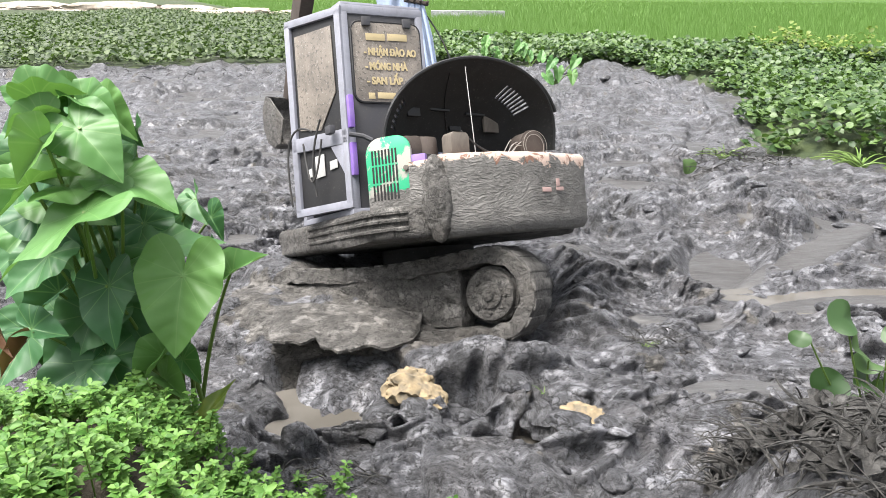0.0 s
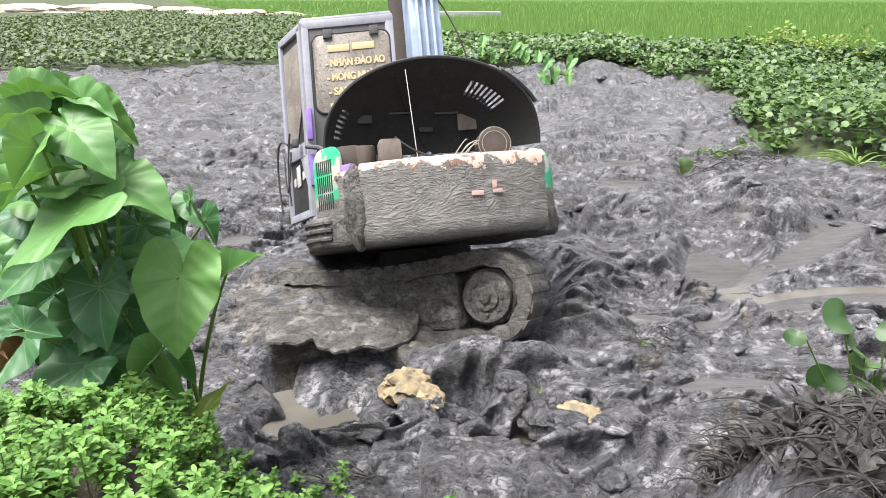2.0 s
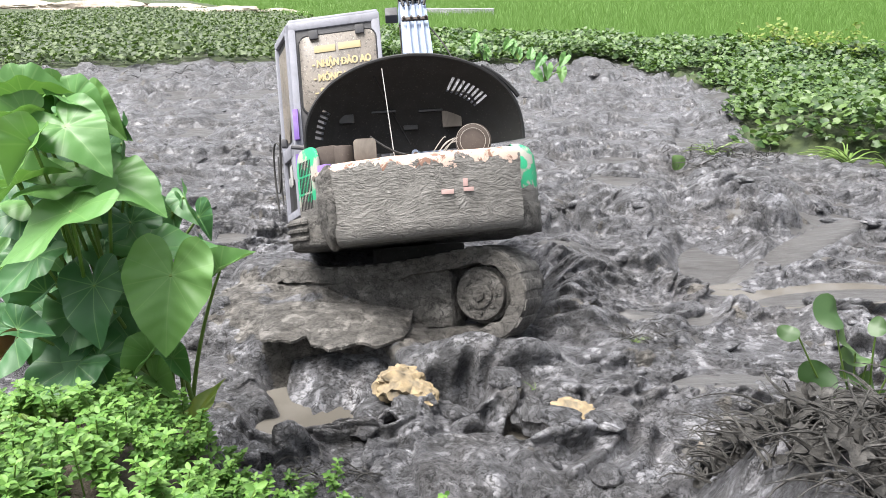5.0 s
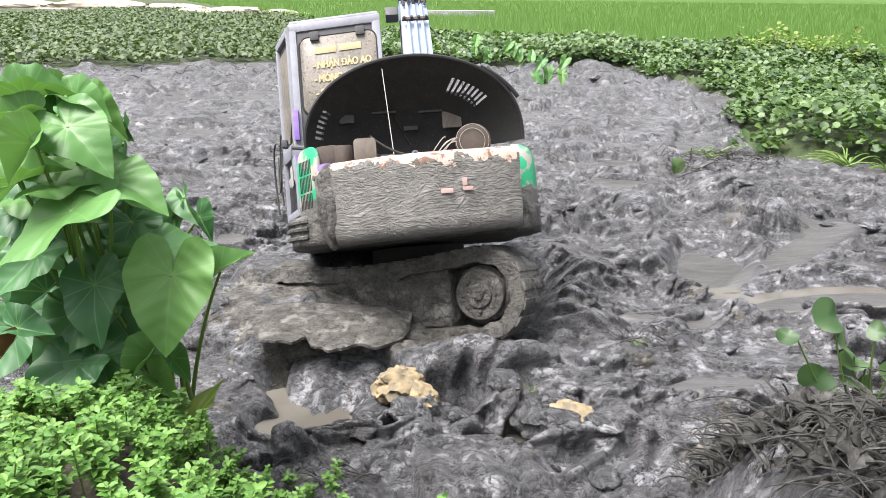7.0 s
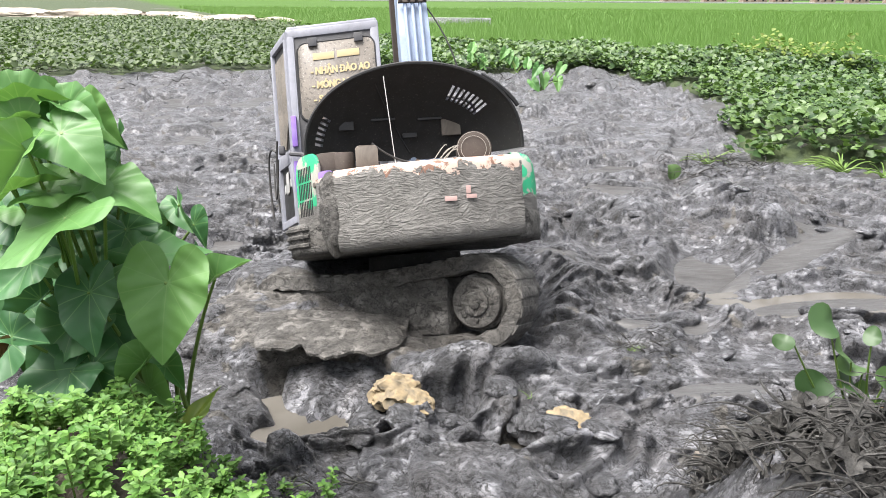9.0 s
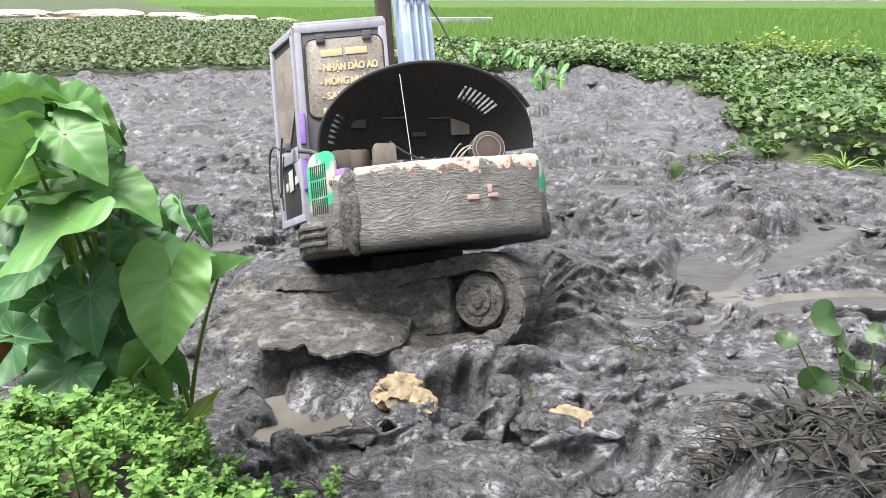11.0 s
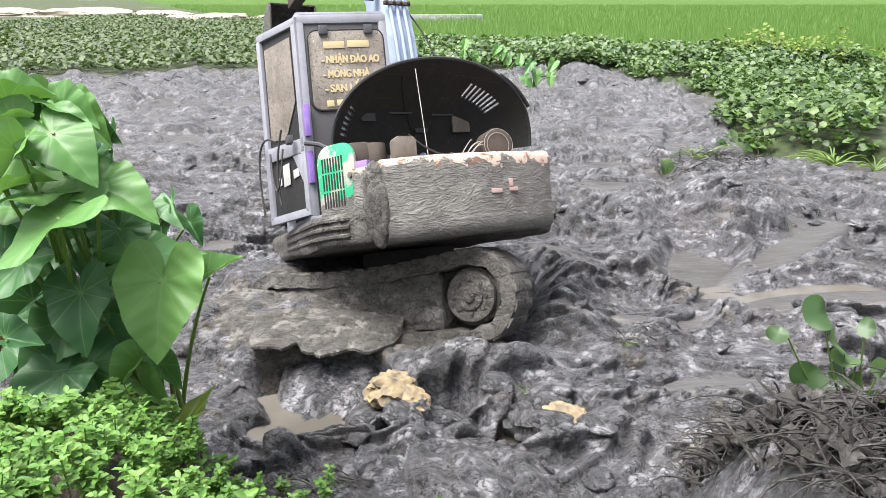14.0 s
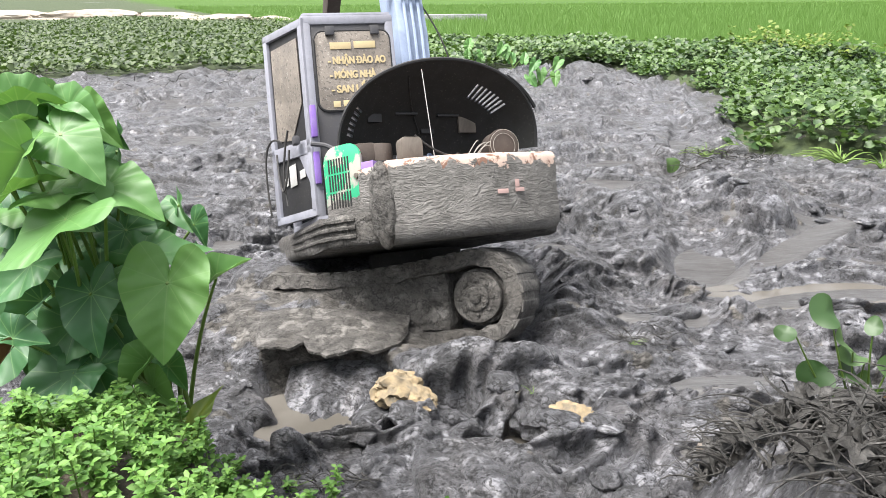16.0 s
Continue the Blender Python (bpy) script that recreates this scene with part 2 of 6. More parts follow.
FIELD = field_material()
CLAY = soil_material("ochre_clay", (0.1, 0.085, 0.062), (0.3, 0.228, 0.13), 22)
BANKSOIL = soil_material("bank_soil", (0.042, 0.036, 0.027), (0.096, 0.078, 0.06), 14)
MATSOIL = soil_material("plant_mat_bed", (0.018, 0.03, 0.0108), (0.048, 0.066, 0.021), 3)
SPOIL = soil_material("pale_spoil", (0.24, 0.198, 0.156), (0.36, 0.318, 0.27), 1.2)
CONCRETE = soil_material("pale_concrete", (0.27, 0.276, 0.276), (0.36, 0.36, 0.36), 0.8)
BRICK = soil_material("distant_masonry", (0.24, 0.15, 0.12), (0.36, 0.3, 0.264), 0.5)


def water_material():
    m, nt, b = mat("muddy_water", 0.2)
    n = noise_tex(nt, 3, 4, 0.5)
    nt.links.new(ramp(nt, n, [(0.35, (0.085, 0.078, 0.067)), (0.65, (0.11, 0.102, 0.09))]), b.inputs["Base Color"])
    bump(nt, b, n, 0.05, 0.01)
    return m


WATER = water_material()


def silt_material():
    """Smooth, wet, pale mud with drag lines and dark flecks."""
    m, nt, b = mat("wet_silt", 0.3)
    big = noise_tex(nt, 1.6, 5, 0.6, 0.8)
    drag = noise_tex(nt, 5, 5, 0.6, 0.6, (0.6, 3.2, 1))
    fleck = noise_tex(nt, 22, 6, 0.7, 0.8)
    t = math_node(nt, "ADD", math_node(nt, "MULTIPLY", big, 0.6), math_node(nt, "MULTIPLY", drag, 0.4))
    col = ramp(nt, t, [(0.36, (0.038, 0.036, 0.035)), (0.64, (0.08, 0.079, 0.079))])
    col = mix(nt, ramp(nt, fleck, grey((0.36, 0.8), (0.42, 0))), col, (0.05, 0.046, 0.042))
    nt.links.new(col, b.inputs["Base Color"])
    nt.links.new(ramp(nt, drag, grey((0.35, 0.6), (0.65, 0.36))), b.inputs["Roughness"])
    bump(nt, b, math_node(nt, "ADD", drag, math_node(nt, "MULTIPLY", fleck, 0.25)), 0.8, 0.02)
    return m


SILT = silt_material()


# ---- mesh helpers ----
def mesh_of(bm, name, material, smooth=True):
    me = bpy.data.meshes.new(name)
    bmesh.ops.recalc_face_normals(bm, faces=bm.faces[:])
    bm.to_mesh(me)
    bm.free()
    if material:
        me.materials.append(material)
    if smooth:
        me.polygons.foreach_set("use_smooth", [True] * len(me.polygons))
        me.set_sharp_from_angle(angle=radians(38))
    return me


def part(name, bm, material, parent=None, label="", smooth=True):
    ob = new(name, mesh_of(bm, name, material, smooth))
    ob.parent = parent
    if label:
        tagged(ob, label)
    return ob


def box(size, at=(0, 0, 0), bevel=0.01, turn=None, bm=None, seg=2):
    own = bmesh.new()
    bmesh.ops.create_cube(own, size=1)
    bmesh.ops.scale(own, vec=size, verts=own.verts)
    if bevel:
        bmesh.ops.bevel(own, geom=own.edges[:], offset=min(bevel, min(size) * 0.45), segments=seg, profile=0.6, affect="EDGES")
    own.transform(Matrix.Translation(at) @ (turn or Matrix()))
    return joined(bm, own)


def joined(bm, own):
    if bm is None:
        return own
    me = bpy.data.meshes.new("scratch")
    own.to_mesh(me)
    own.free()
    bm.from_mesh(me)
    bpy.data.meshes.remove(me)
    return bm


def prism(outline, z0, z1, bevel=0.02, bm=None, seg=2, m=None):
    """An outline in x and y raised from z0 to z1, its edges rounded."""
    own = bmesh.new()
    low = [own.verts.new((x, y, z0)) for x, y in outline]
    top = [own.verts.new((x, y, z1)) for x, y in outline]
    own.faces.new(low[::-1])
    own.faces.new(top)
    n = len(outline)
    for i in range(n):
        own.faces.new((low[i], low[(i + 1) % n], top[(i + 1) % n], top[i]))
    if bevel:
        flat = [e for e in own.edges if abs(e.verts[0].co.z - e.verts[1].co.z) < 1e-6]
        bmesh.ops.bevel(own, geom=flat, offset=bevel, segments=seg, profile=0.55, affect="EDGES")
    if m:
        own.transform(m)
    return joined(bm, own)


def tube(points, radius, sides=8, bm=None, taper=None):
    """A round bar along points; taper: radius at its end."""
    own = bmesh.new() if bm is None else bm
    pts = [Vector(p) for p in points]
    rings = []
    up = Vector((0.31, 0.22, 0.93))
    for i, p in enumerate(pts):
        d = (pts[min(i + 1, len(pts) - 1)] - pts[max(i - 1, 0)]).normalized()
        a = d.cross(up)
        a = a.normalized() if a.length > 1e-3 else Vector((1, 0, 0))
        b = d.cross(a)
        r = radius if taper is None else radius + (taper - radius) * i / (len(pts) - 1)
        rings.append([own.verts.new(p + r * (math.cos(s) * a + math.sin(s) * b)) for s in (2 * math.pi * k / sides for k in range(sides))])
    for one, two in zip(rings, rings[1:]):
        for k in range(sides):
            own.faces.new((one[k], one[(k + 1) % sides], two[(k + 1) % sides], two[k]))
    own.faces.new(rings[0][::-1])
    own.faces.new(rings[-1])
    return own


def bow(a, b, lift, n=8):
    """Points of a hanging or standing curve from a to b; lift: the middle's offset."""
    a, b, lift = Vector(a), Vector(b), Vector(lift)
    return [a.lerp(b, i / n) + lift * (4 * (i / n) * (1 - i / n)) for i in range(n + 1)]


def disc(radius, depth, at, axis="y", bevel=0.01, sides=28, bm=None):
    own = bmesh.new()
    bmesh.ops.create_cone(own, cap_ends=True, segments=sides, radius1=radius, radius2=radius, depth=depth)
    if bevel:
        rim = [e for e in own.edges if abs(e.verts[0].co.z - e.verts[1].co.z) < 1e-6]
        bmesh.ops.bevel(own, geom=rim, offset=bevel, segments=2, profile=0.6, affect="EDGES")
    turn = {"y": Matrix.Rotation(radians(90), 4, "X"), "x": Matrix.Rotation(radians(90), 4, "Y"), "z": Matrix()}[axis]
    own.transform(Matrix.Translation(at) @ turn)
    return joined(bm, own)


def roughen(bm, amp, scale, cuts=0, seed=0.0):
    """Uneven, hand-smeared surface: moves the vertices along their normals."""
    if cuts:
        bmesh.ops.subdivide_edges(bm, edges=bm.edges[:], cuts=cuts, use_grid_fill=True)
    bm.normal_update()
    for v in bm.verts:
        p = v.co * scale + Vector((seed, seed * 0.7, 0))
        v.co += v.normal * amp * (noise.noise(p) + 0.5 * noise.noise(p * 2.3))
    return bm


def text_mesh(words, size, material, parent, m, name="lettering", label=""):
    cu = bpy.data.curves.new("words", "FONT")
    cu.body = words
    cu.size = size
    cu.extrude = 0.001
    cu.offset = size * 0.03
    ob = bpy.data.objects.new("words", cu)
    me = bpy.data.meshes.new_from_object(ob)
    bpy.data.objects.remove(ob)
    me.materials.clear()
    me.materials.append(material)
    me.transform(m)
    t = new(name, me)
    t.parent = parent
    if label:
        tagged(t, label)
    return t


# ---- ground ----
_rng = np.random.RandomState(7)
_perm = _rng.permutation(512)
_perm = np.concatenate([_perm, _perm])
_ang = _rng.rand(512) * 2 * np.pi
_gx, _gy = np.cos(_ang), np.sin(_ang)


def perlin(x, y):
    xi, yi = np.floor(x).astype(int), np.floor(y).astype(int)
    xf, yf = x - xi, y - yi
    u, v = xf**3 * (xf * (xf * 6 - 15) + 10), yf**3 * (yf * (yf * 6 - 15) + 10)

    def g(i, j, dx, dy):
        h = _perm[(_perm[(xi + i) % 512] + yi + j) % 512]
        return _gx[h] * dx + _gy[h] * dy

    a = g(0, 0, xf, yf) * (1 - u) + g(1, 0, xf - 1, yf) * u
    b = g(0, 1, xf, yf - 1) * (1 - u) + g(1, 1, xf - 1, yf - 1) * u
    return (a * (1 - v) + b * v) * 1.5


def fbm(x, y, n=4):
    return sum(perlin(x * 2**i + 17.3 * i, y * 2**i + 5.1 * i) * 0.5**i for i in range(n))


def smooth(t):
    t = np.clip(t, 0, 1)
    return t * t * (3 - 2 * t)


def plates(x, y, size, seed):
    """Broken, tilted lumps with cracks between them: height over jittered cells."""
    u, v = x / size, y / size
    iu, iv = np.floor(u).astype(int), np.floor(v).astype(int)
    best, second = np.full(u.shape, 9.0), np.full(u.shape, 9.0)
    high = np.zeros(u.shape)
    for du in (-1, 0, 1):
        for dv in (-1, 0, 1):
            h = _perm[(_perm[(iu + du + seed) % 512] + iv + dv + 3 * seed) % 512]
            cu, cv = iu + du + 0.5 + 0.42 * _gx[h], iv + dv + 0.5 + 0.42 * _gy[(h * 7 + 3) % 512]
            d = np.hypot(u - cu, v - cv)
            here = (h % 97) / 97 - 0.5 + 0.9 * ((u - cu) * _gx[(h * 3 + 1) % 512] + (v - cv) * _gy[(h * 3 + 1) % 512]) - 0.5 * d * d
            near = d < best
            second = np.where(near, best, np.minimum(second, d))
            high = np.where(near, here, high)
            best = np.where(near, d, best)
    gap = second - best
    return high * smooth(gap / 0.16) - 0.45 * (1 - smooth(gap / 0.2))


def blob(x, y, cx, cy, rx, ry, turn=0.0, edge=0.35):
    """1 inside an ellipse, falling to 0 over its soft edge."""
    c, s = math.cos(radians(turn)), math.sin(radians(turn))
    u, v = ((x - cx) * c + (y - cy) * s) / rx, (-(x - cx) * s + (y - cy) * c) / ry
    return smooth((1 + edge - np.hypot(u, v)) / (2 * edge))


def bank_line(x):
    """How far the near bank reaches, over x."""
    return 3.05 + 0.75 * smooth((-x - 0.5) / 0.9) + 0.75 * smooth((x - 0.95) / 0.6)


def right_mat_edge(y):
    return np.interp(y, [11.2, 11.8, 12.8, 15.4, 18.5, 20.5, 23, 25, 28], [7.6, 6.2, 5.5, 6.2, 7.3, 6.5, 5.9, 4.0, -1])


def far_shore(x):
    return np.interp(x, [-30, -12, -7, -3, 1, 4, 6.5, 9], [20, 21.5, 23.6, 23.2, 23.0, 23.4, 24.5, 22])


def field_edge(x):
    return 31 + np.maximum(0, -x) * 2.3 - np.interp(x, [5, 9, 12.6, 20, 30], [0, 3, 8, 13, 15])


_rr = random.Random(5)
ROLLS = [(-0.3, 4.78, 0.35, 4.52, 0.2, 0.3), (0.35, 4.5, 0.78, 4.72, 0.15, 0.26), (0.72, 4.32, 1.02, 3.95, 0.14, 0.22), (-0.5, 4.1, -0.1, 3.95, 0.14, 0.17)]
ROLLS += [(0.1, 4.15, 0.22, 3.85, 0.11, 0.17), (-0.1, 3.75, 0.05, 3.3, 0.11, 0.15), (0.15, 3.7, 0.32, 3.25, 0.1, 0.15), (0.42, 3.62, 0.62, 3.25, 0.1, 0.14)]
ROLLS += [(0.7, 3.58, 0.98, 3.3, 0.1, 0.14), (1.1, 4.5, 1.6, 4.45, 0.11, 0.16), (1.1, 5.2, 1.7, 5.3, 0.12, 0.15), (2.0, 5.9, 2.8, 5.8, 0.14, 0.17)]
for _k in range(150):
    _y = 3.4 * (20 / 3.4) ** _rr.random()
    _x = _rr.uniform(-0.62, 0.62) * _y
    _a, _l = _rr.gauss(0.1, 0.5), _rr.uniform(0.15, 0.5) * (0.6 + 0.12 * _y)
    if not (-1.7 < _x < 1.1 and 4.6 < _y < 7.6) and not (2.6 < _x < 4.6 and 5.9 < _y < 8.0):
        ROLLS.append((_x, _y, _x + _l * math.cos(_a), _y + _l * math.sin(_a), _rr.uniform(0.07, 0.16) * (0.6 + 0.1 * _y), _rr.uniform(0.06, 0.17) * (0.7 + 0.06 * _y)))


def ground_height(x, y):
    x, y = np.asarray(x, float), np.asarray(y, float)
    wx, wy = x + 0.22 * perlin(x * 1.3 + 9, y * 1.3), y + 0.22 * perlin(x * 1.3, y * 1.3 + 31)
    # rounded lumps with sharp creases, each size bent round the larger ones
    near_by = 1 - smooth((y - 9) / 9)
    lumps = np.zeros_like(wx)
    bx, by = wx, wy
    for k, (freq, high) in enumerate(((0.75, 0.24), (1.6, 0.2), (3.4, 0.1), (7.2, 0.05 * (0.75 + 0.25 * near_by)), (15, 0.024 * (0.45 + 0.55 * near_by)), (31, 0.01 * near_by))):
        swell = np.abs(perlin(bx * freq * 0.8 + 5 * k, by * freq * 1.2 + 3 * k))
        lumps += high * np.minimum(swell, 0.55)
        bx, by = bx + 0.22 / freq * perlin(by * freq + 11, bx * freq), by + 0.22 / freq * perlin(bx * freq + 2, by * freq + 23) + 0.35 * high * swell
    px, py = wx + 0.1 * perlin(x * 4 + 2, y * 4) + 0.012 * perlin(x * 11, y * 11), wy + 0.1 * perlin(x * 4, y * 4 + 8) + 0.012 * perlin(x * 11 + 6, y * 11)
    rough_here = smooth(0.5 + 1.3 * perlin(x * 0.7 + 40, y * 0.7))
    far = smooth((y - 7) / 6)
    lumps += (0.2 + 0.8 * rough_here) * (0.2 * plates(px * 0.65, py, 0.52, 1) + 0.09 * (0.4 + 0.6 * near_by) * plates(px * 0.55, py, 0.22, 2) + 0.04 * near_by * plates(px * 0.8, py, 0.085, 3) + 0.2 * far * plates(px * 0.7, py, 1.0, 4))
    z = 0.10 * fbm(x * 0.35 + 3, y * 0.35, 2) + lumps - 0.07
    # squeezed rolls and folds
    for x0, y0, x1, y1, w, h in ROLLS:
        box_in = (x > min(x0, x1) - w) & (x < max(x0, x1) + w) & (y > min(y0, y1) - w) & (y < max(y0, y1) + w)
        if not box_in.any():
            continue
        bx, by, bz = 0.5 * (x + wx)[box_in], 0.5 * (y + wy)[box_in], z[box_in]
        dx, dy = x1 - x0, y1 - y0
        t = np.clip(((bx - x0) * dx + (by - y0) * dy) / (dx * dx + dy * dy), 0, 1)
        d = np.hypot(bx - x0 - t * dx, by - y0 - t * dy) / (w * (0.75 + 0.25 * np.sin(np.pi * t)))
        lift = h * np.sqrt(np.clip(1 - d * d, 0, 1)) * (0.8 + 0.4 * np.sin(3 * t + x0))
        z[box_in] = np.where(d < 1, np.maximum(bz, 0.4 * bz + 0.68 * lift - 0.02), bz)
    arcs = blob(x, y, 1.75, 3.7, 0.5, 0.4, -10, 0.35)
    z = z * (1 - 0.75 * arcs) + arcs * 0.035 * np.sin(np.hypot(x - 0.9, (y - 5.2)) * 42 + 3 * perlin(x * 2, y * 2))
    arcs = blob(x, y, 1.08, 3.6, 0.42, 0.22, 8, 0.35)
    z = z * (1 - 0.75 * arcs) + arcs * (0.03 + 0.045 * np.sin(np.hypot(x - 0.2, y - 4.3) * 34 + 2.5 * perlin(x * 2, y * 2)))
    smear = blob(x, y, 2.35, 4.75, 0.8, 0.35, 12, 0.4)
    z = z * (1 - 0.7 * smear) + smear * (0.05 + 0.02 * np.sin(y * 30 + 4 * perlin(x * 1.5, y * 3)))
    wedge = blob(x, y, 1.55, 4.05, 0.34, 0.17, 6, 0.25)
    z = z * (1 - wedge) + wedge * (0.02 + 0.5 * (y - 3.92))
    # mound beside the sunken track, with a break towards the bank
    mound = blob(x, y, -1.0, 5.5, 1.15, 0.72, -20, 0.4)
    z = z * (1 - 0.72 * mound) + mound * (0.12 + 0.13 * smooth((0.15 - x) / 1.3))
    z = z + 0.16 * blob(x, y, 0.35, 4.72, 0.6, 0.2, -8, 0.6)
    z = z - 0.12 * blob(x, y, 0.55, 5.25, 0.5, 0.3, 0, 0.5)
    # room for the machine
    under_it = blob(x, y, 0.0, 6.4, 1.1, 0.9, -20, 0.3)
    z = z * (1 - under_it) + under_it * (-0.05)
    z = np.maximum(z, 0.2 * blob(x, y, -0.85, 6.95, 0.9, 0.45, 0, 0.3) + 0.3 * blob(x, y, -1.5, 6.3, 0.45, 0.4, 0, 0.4) + 0.25 * z)
    # pools
    for cx, cy, rx, ry, turn, depth in ((-0.93, 4.42, 0.36, 0.24, -15, -0.24), (0.5, 4.06, 0.36, 0.16, 0, -0.24), (-0.35, 4.15, 0.12, 0.1, 0, -0.17), (0.05, 4.35, 0.12, 0.14, 0, -0.17)):
        g = blob(wx + 0.08 * perlin(x * 6, y * 6), wy + 0.06 * perlin(x * 6 + 4, y * 6), cx, cy, rx, ry, turn, 0.4)
        z = z * (1 - g) + depth * g
    g = blob(x, y, -0.85, 4.74, 0.5, 0.24, -4, 0.22)
    z = z * (1 - g) - 0.24 * g
    # wet flats, a smooth hollow and the ramp beside it
    flat = blob(x, y, 3.55, 6.25, 0.95, 0.32, 10, 0.3)
    z = z * (1 - 0.93 * flat) - 0.05 * flat
    wet = blob(x, y, 2.5, 5.35, 0.45, 0.3, 20, 0.6)
    z = z * (1 - 0.75 * wet) - 0.03 * wet
    apron = blob(x, y, 2.75, 6.55, 0.5, 0.3, 10, 0.4)
    z = z * (1 - 0.7 * apron) - 0.05 * apron
    hollow = blob(x, y, 2.9, 7.4, 0.42, 0.85, -20, 0.3)
    z = z * (1 - 0.96 * hollow) + hollow * (-0.2 + 0.03 * (y - 7))
    ramp_ = blob(x, y, 4.1, 7.6, 1.2, 0.28, 38, 0.35)
    z = z * (1 - 0.95 * ramp_) + ramp_ * (-0.05 + 0.12 * (x - 3.3))
    z = z + (0.14 + 0.5 * lumps) * blob(x, y, 3.85, 8.3, 0.75, 0.36, 32, 0.6)
    z = z + 0.28 * blob(x, y, 3.8, 9.0, 0.9, 0.8, 0, 0.6) + 0.15 * blob(x, y, 2.5, 9.2, 0.5, 0.7, 0, 0.6)
    trench = smooth(1 - np.abs(x - (3.0 + (y - 9) * 0.34)) / 0.35) * smooth((y - 8.2) / 0.8) * smooth((16.5 - y) / 2)
    z = z - 0.2 * trench
    # far shore, near bank
    z = z + 0.3 * smooth((y - 12) / 12) + 0.18 * smooth((y - far_shore(x) + 3) / 4)
    mat_bed = np.maximum(smooth((y - far_shore(x) + 0.5) / 1.2), smooth((x - right_mat_edge(y)) / 0.8))
    z = z * (1 - mat_bed) + 0.42 * mat_bed
    t = smooth((bank_line(x) - y) / 1.6)
    soil = 0.97 + 0.07 * fbm(x * 2.2, y * 2.2, 3) + 0.9 * lumps
    z = z * (1 - t) + soil * t
    side = smooth((np.abs(x + 0.5) - 14) / 10) * smooth((26 - y) / 6)
    z = z * (1 - side) + 0.75 * side
    return np.where(y < -0.5, 1.05, z)


def axis_steps(lo, hi, step, grow, reach_lo, reach_hi):
    a = list(np.arange(lo, hi, step))
    s, v = step, a[-1]
    while v < reach_hi:
        s *= grow
        v += s
        a.append(v)
    s, v = step, lo
    while v > reach_lo:
        s *= grow
        v -= s
        a.insert(0, v)
    return np.array(a)


def blurred(z, halves):
    z = np.pad(z, 20, mode="edge")
    for axis in (0, 1):
        for half in halves:
            c = np.cumsum(z, axis=axis)
            z = (np.roll(c, -half, axis) - np.roll(c, half + 1, axis)) / (2 * half + 1)
    return z[20:-20, 20:-20]


GRID_X = axis_steps(-1.6, 3.4, 0.0155, 1.0135, -13, 13)
GRID_X = axis_steps(GRID_X[0], GRID_X[0] + 0.2, 0.16, 1.07, -2500, GRID_X[0])[:-2].tolist() + GRID_X.tolist() + axis_steps(GRID_X[-1], GRID_X[-1] + 0.2, 0.16, 1.07, GRID_X[-1], 2500)[1:].tolist()
GRID_X = np.array(sorted(set(GRID_X)))
GRID_Y = axis_steps(2.85, 6.4, 0.0155, 1.0105, 2.0, 17)
GRID_Y = np.concatenate([GRID_Y[:-1], axis_steps(GRID_Y[-1], GRID_Y[-1] + 0.2, 0.12, 1.035, GRID_Y[-1], 3500)])
GRID_Y = np.concatenate([[-900, -300, -100, -30, -8, -2, -0.5, 0.3, 0.8, 1.2, 1.5, 1.7, 1.85], GRID_Y[GRID_Y > 1.95]])
GRID_Z = ground_height(*np.meshgrid(GRID_X, GRID_Y))
_mean = blurred(GRID_Z, (9, 8))
_open = (smooth((GRID_Y - 4.4) / 0.6) * (1 - smooth((GRID_Y - 15) / 3)))[:, None]
GRID_Z = GRID_Z * (1 - _open) + _open * (_mean + 0.13 * np.tanh((GRID_Z - _mean) / 0.13))


def ground_at(x, y):
    """The sheet's height, between its vertices."""
    i = np.clip(np.searchsorted(GRID_X, x) - 1, 0, len(GRID_X) - 2)
    j = np.clip(np.searchsorted(GRID_Y, y) - 1, 0, len(GRID_Y) - 2)
    u, v = (x - GRID_X[i]) / (GRID_X[i + 1] - GRID_X[i]), (y - GRID_Y[j]) / (GRID_Y[j + 1] - GRID_Y[j])
    return (GRID_Z[j, i] * (1 - u) + GRID_Z[j, i + 1] * u) * (1 - v) + (GRID_Z[j + 1, i] * (1 - u) + GRID_Z[j + 1, i + 1] * u) * v


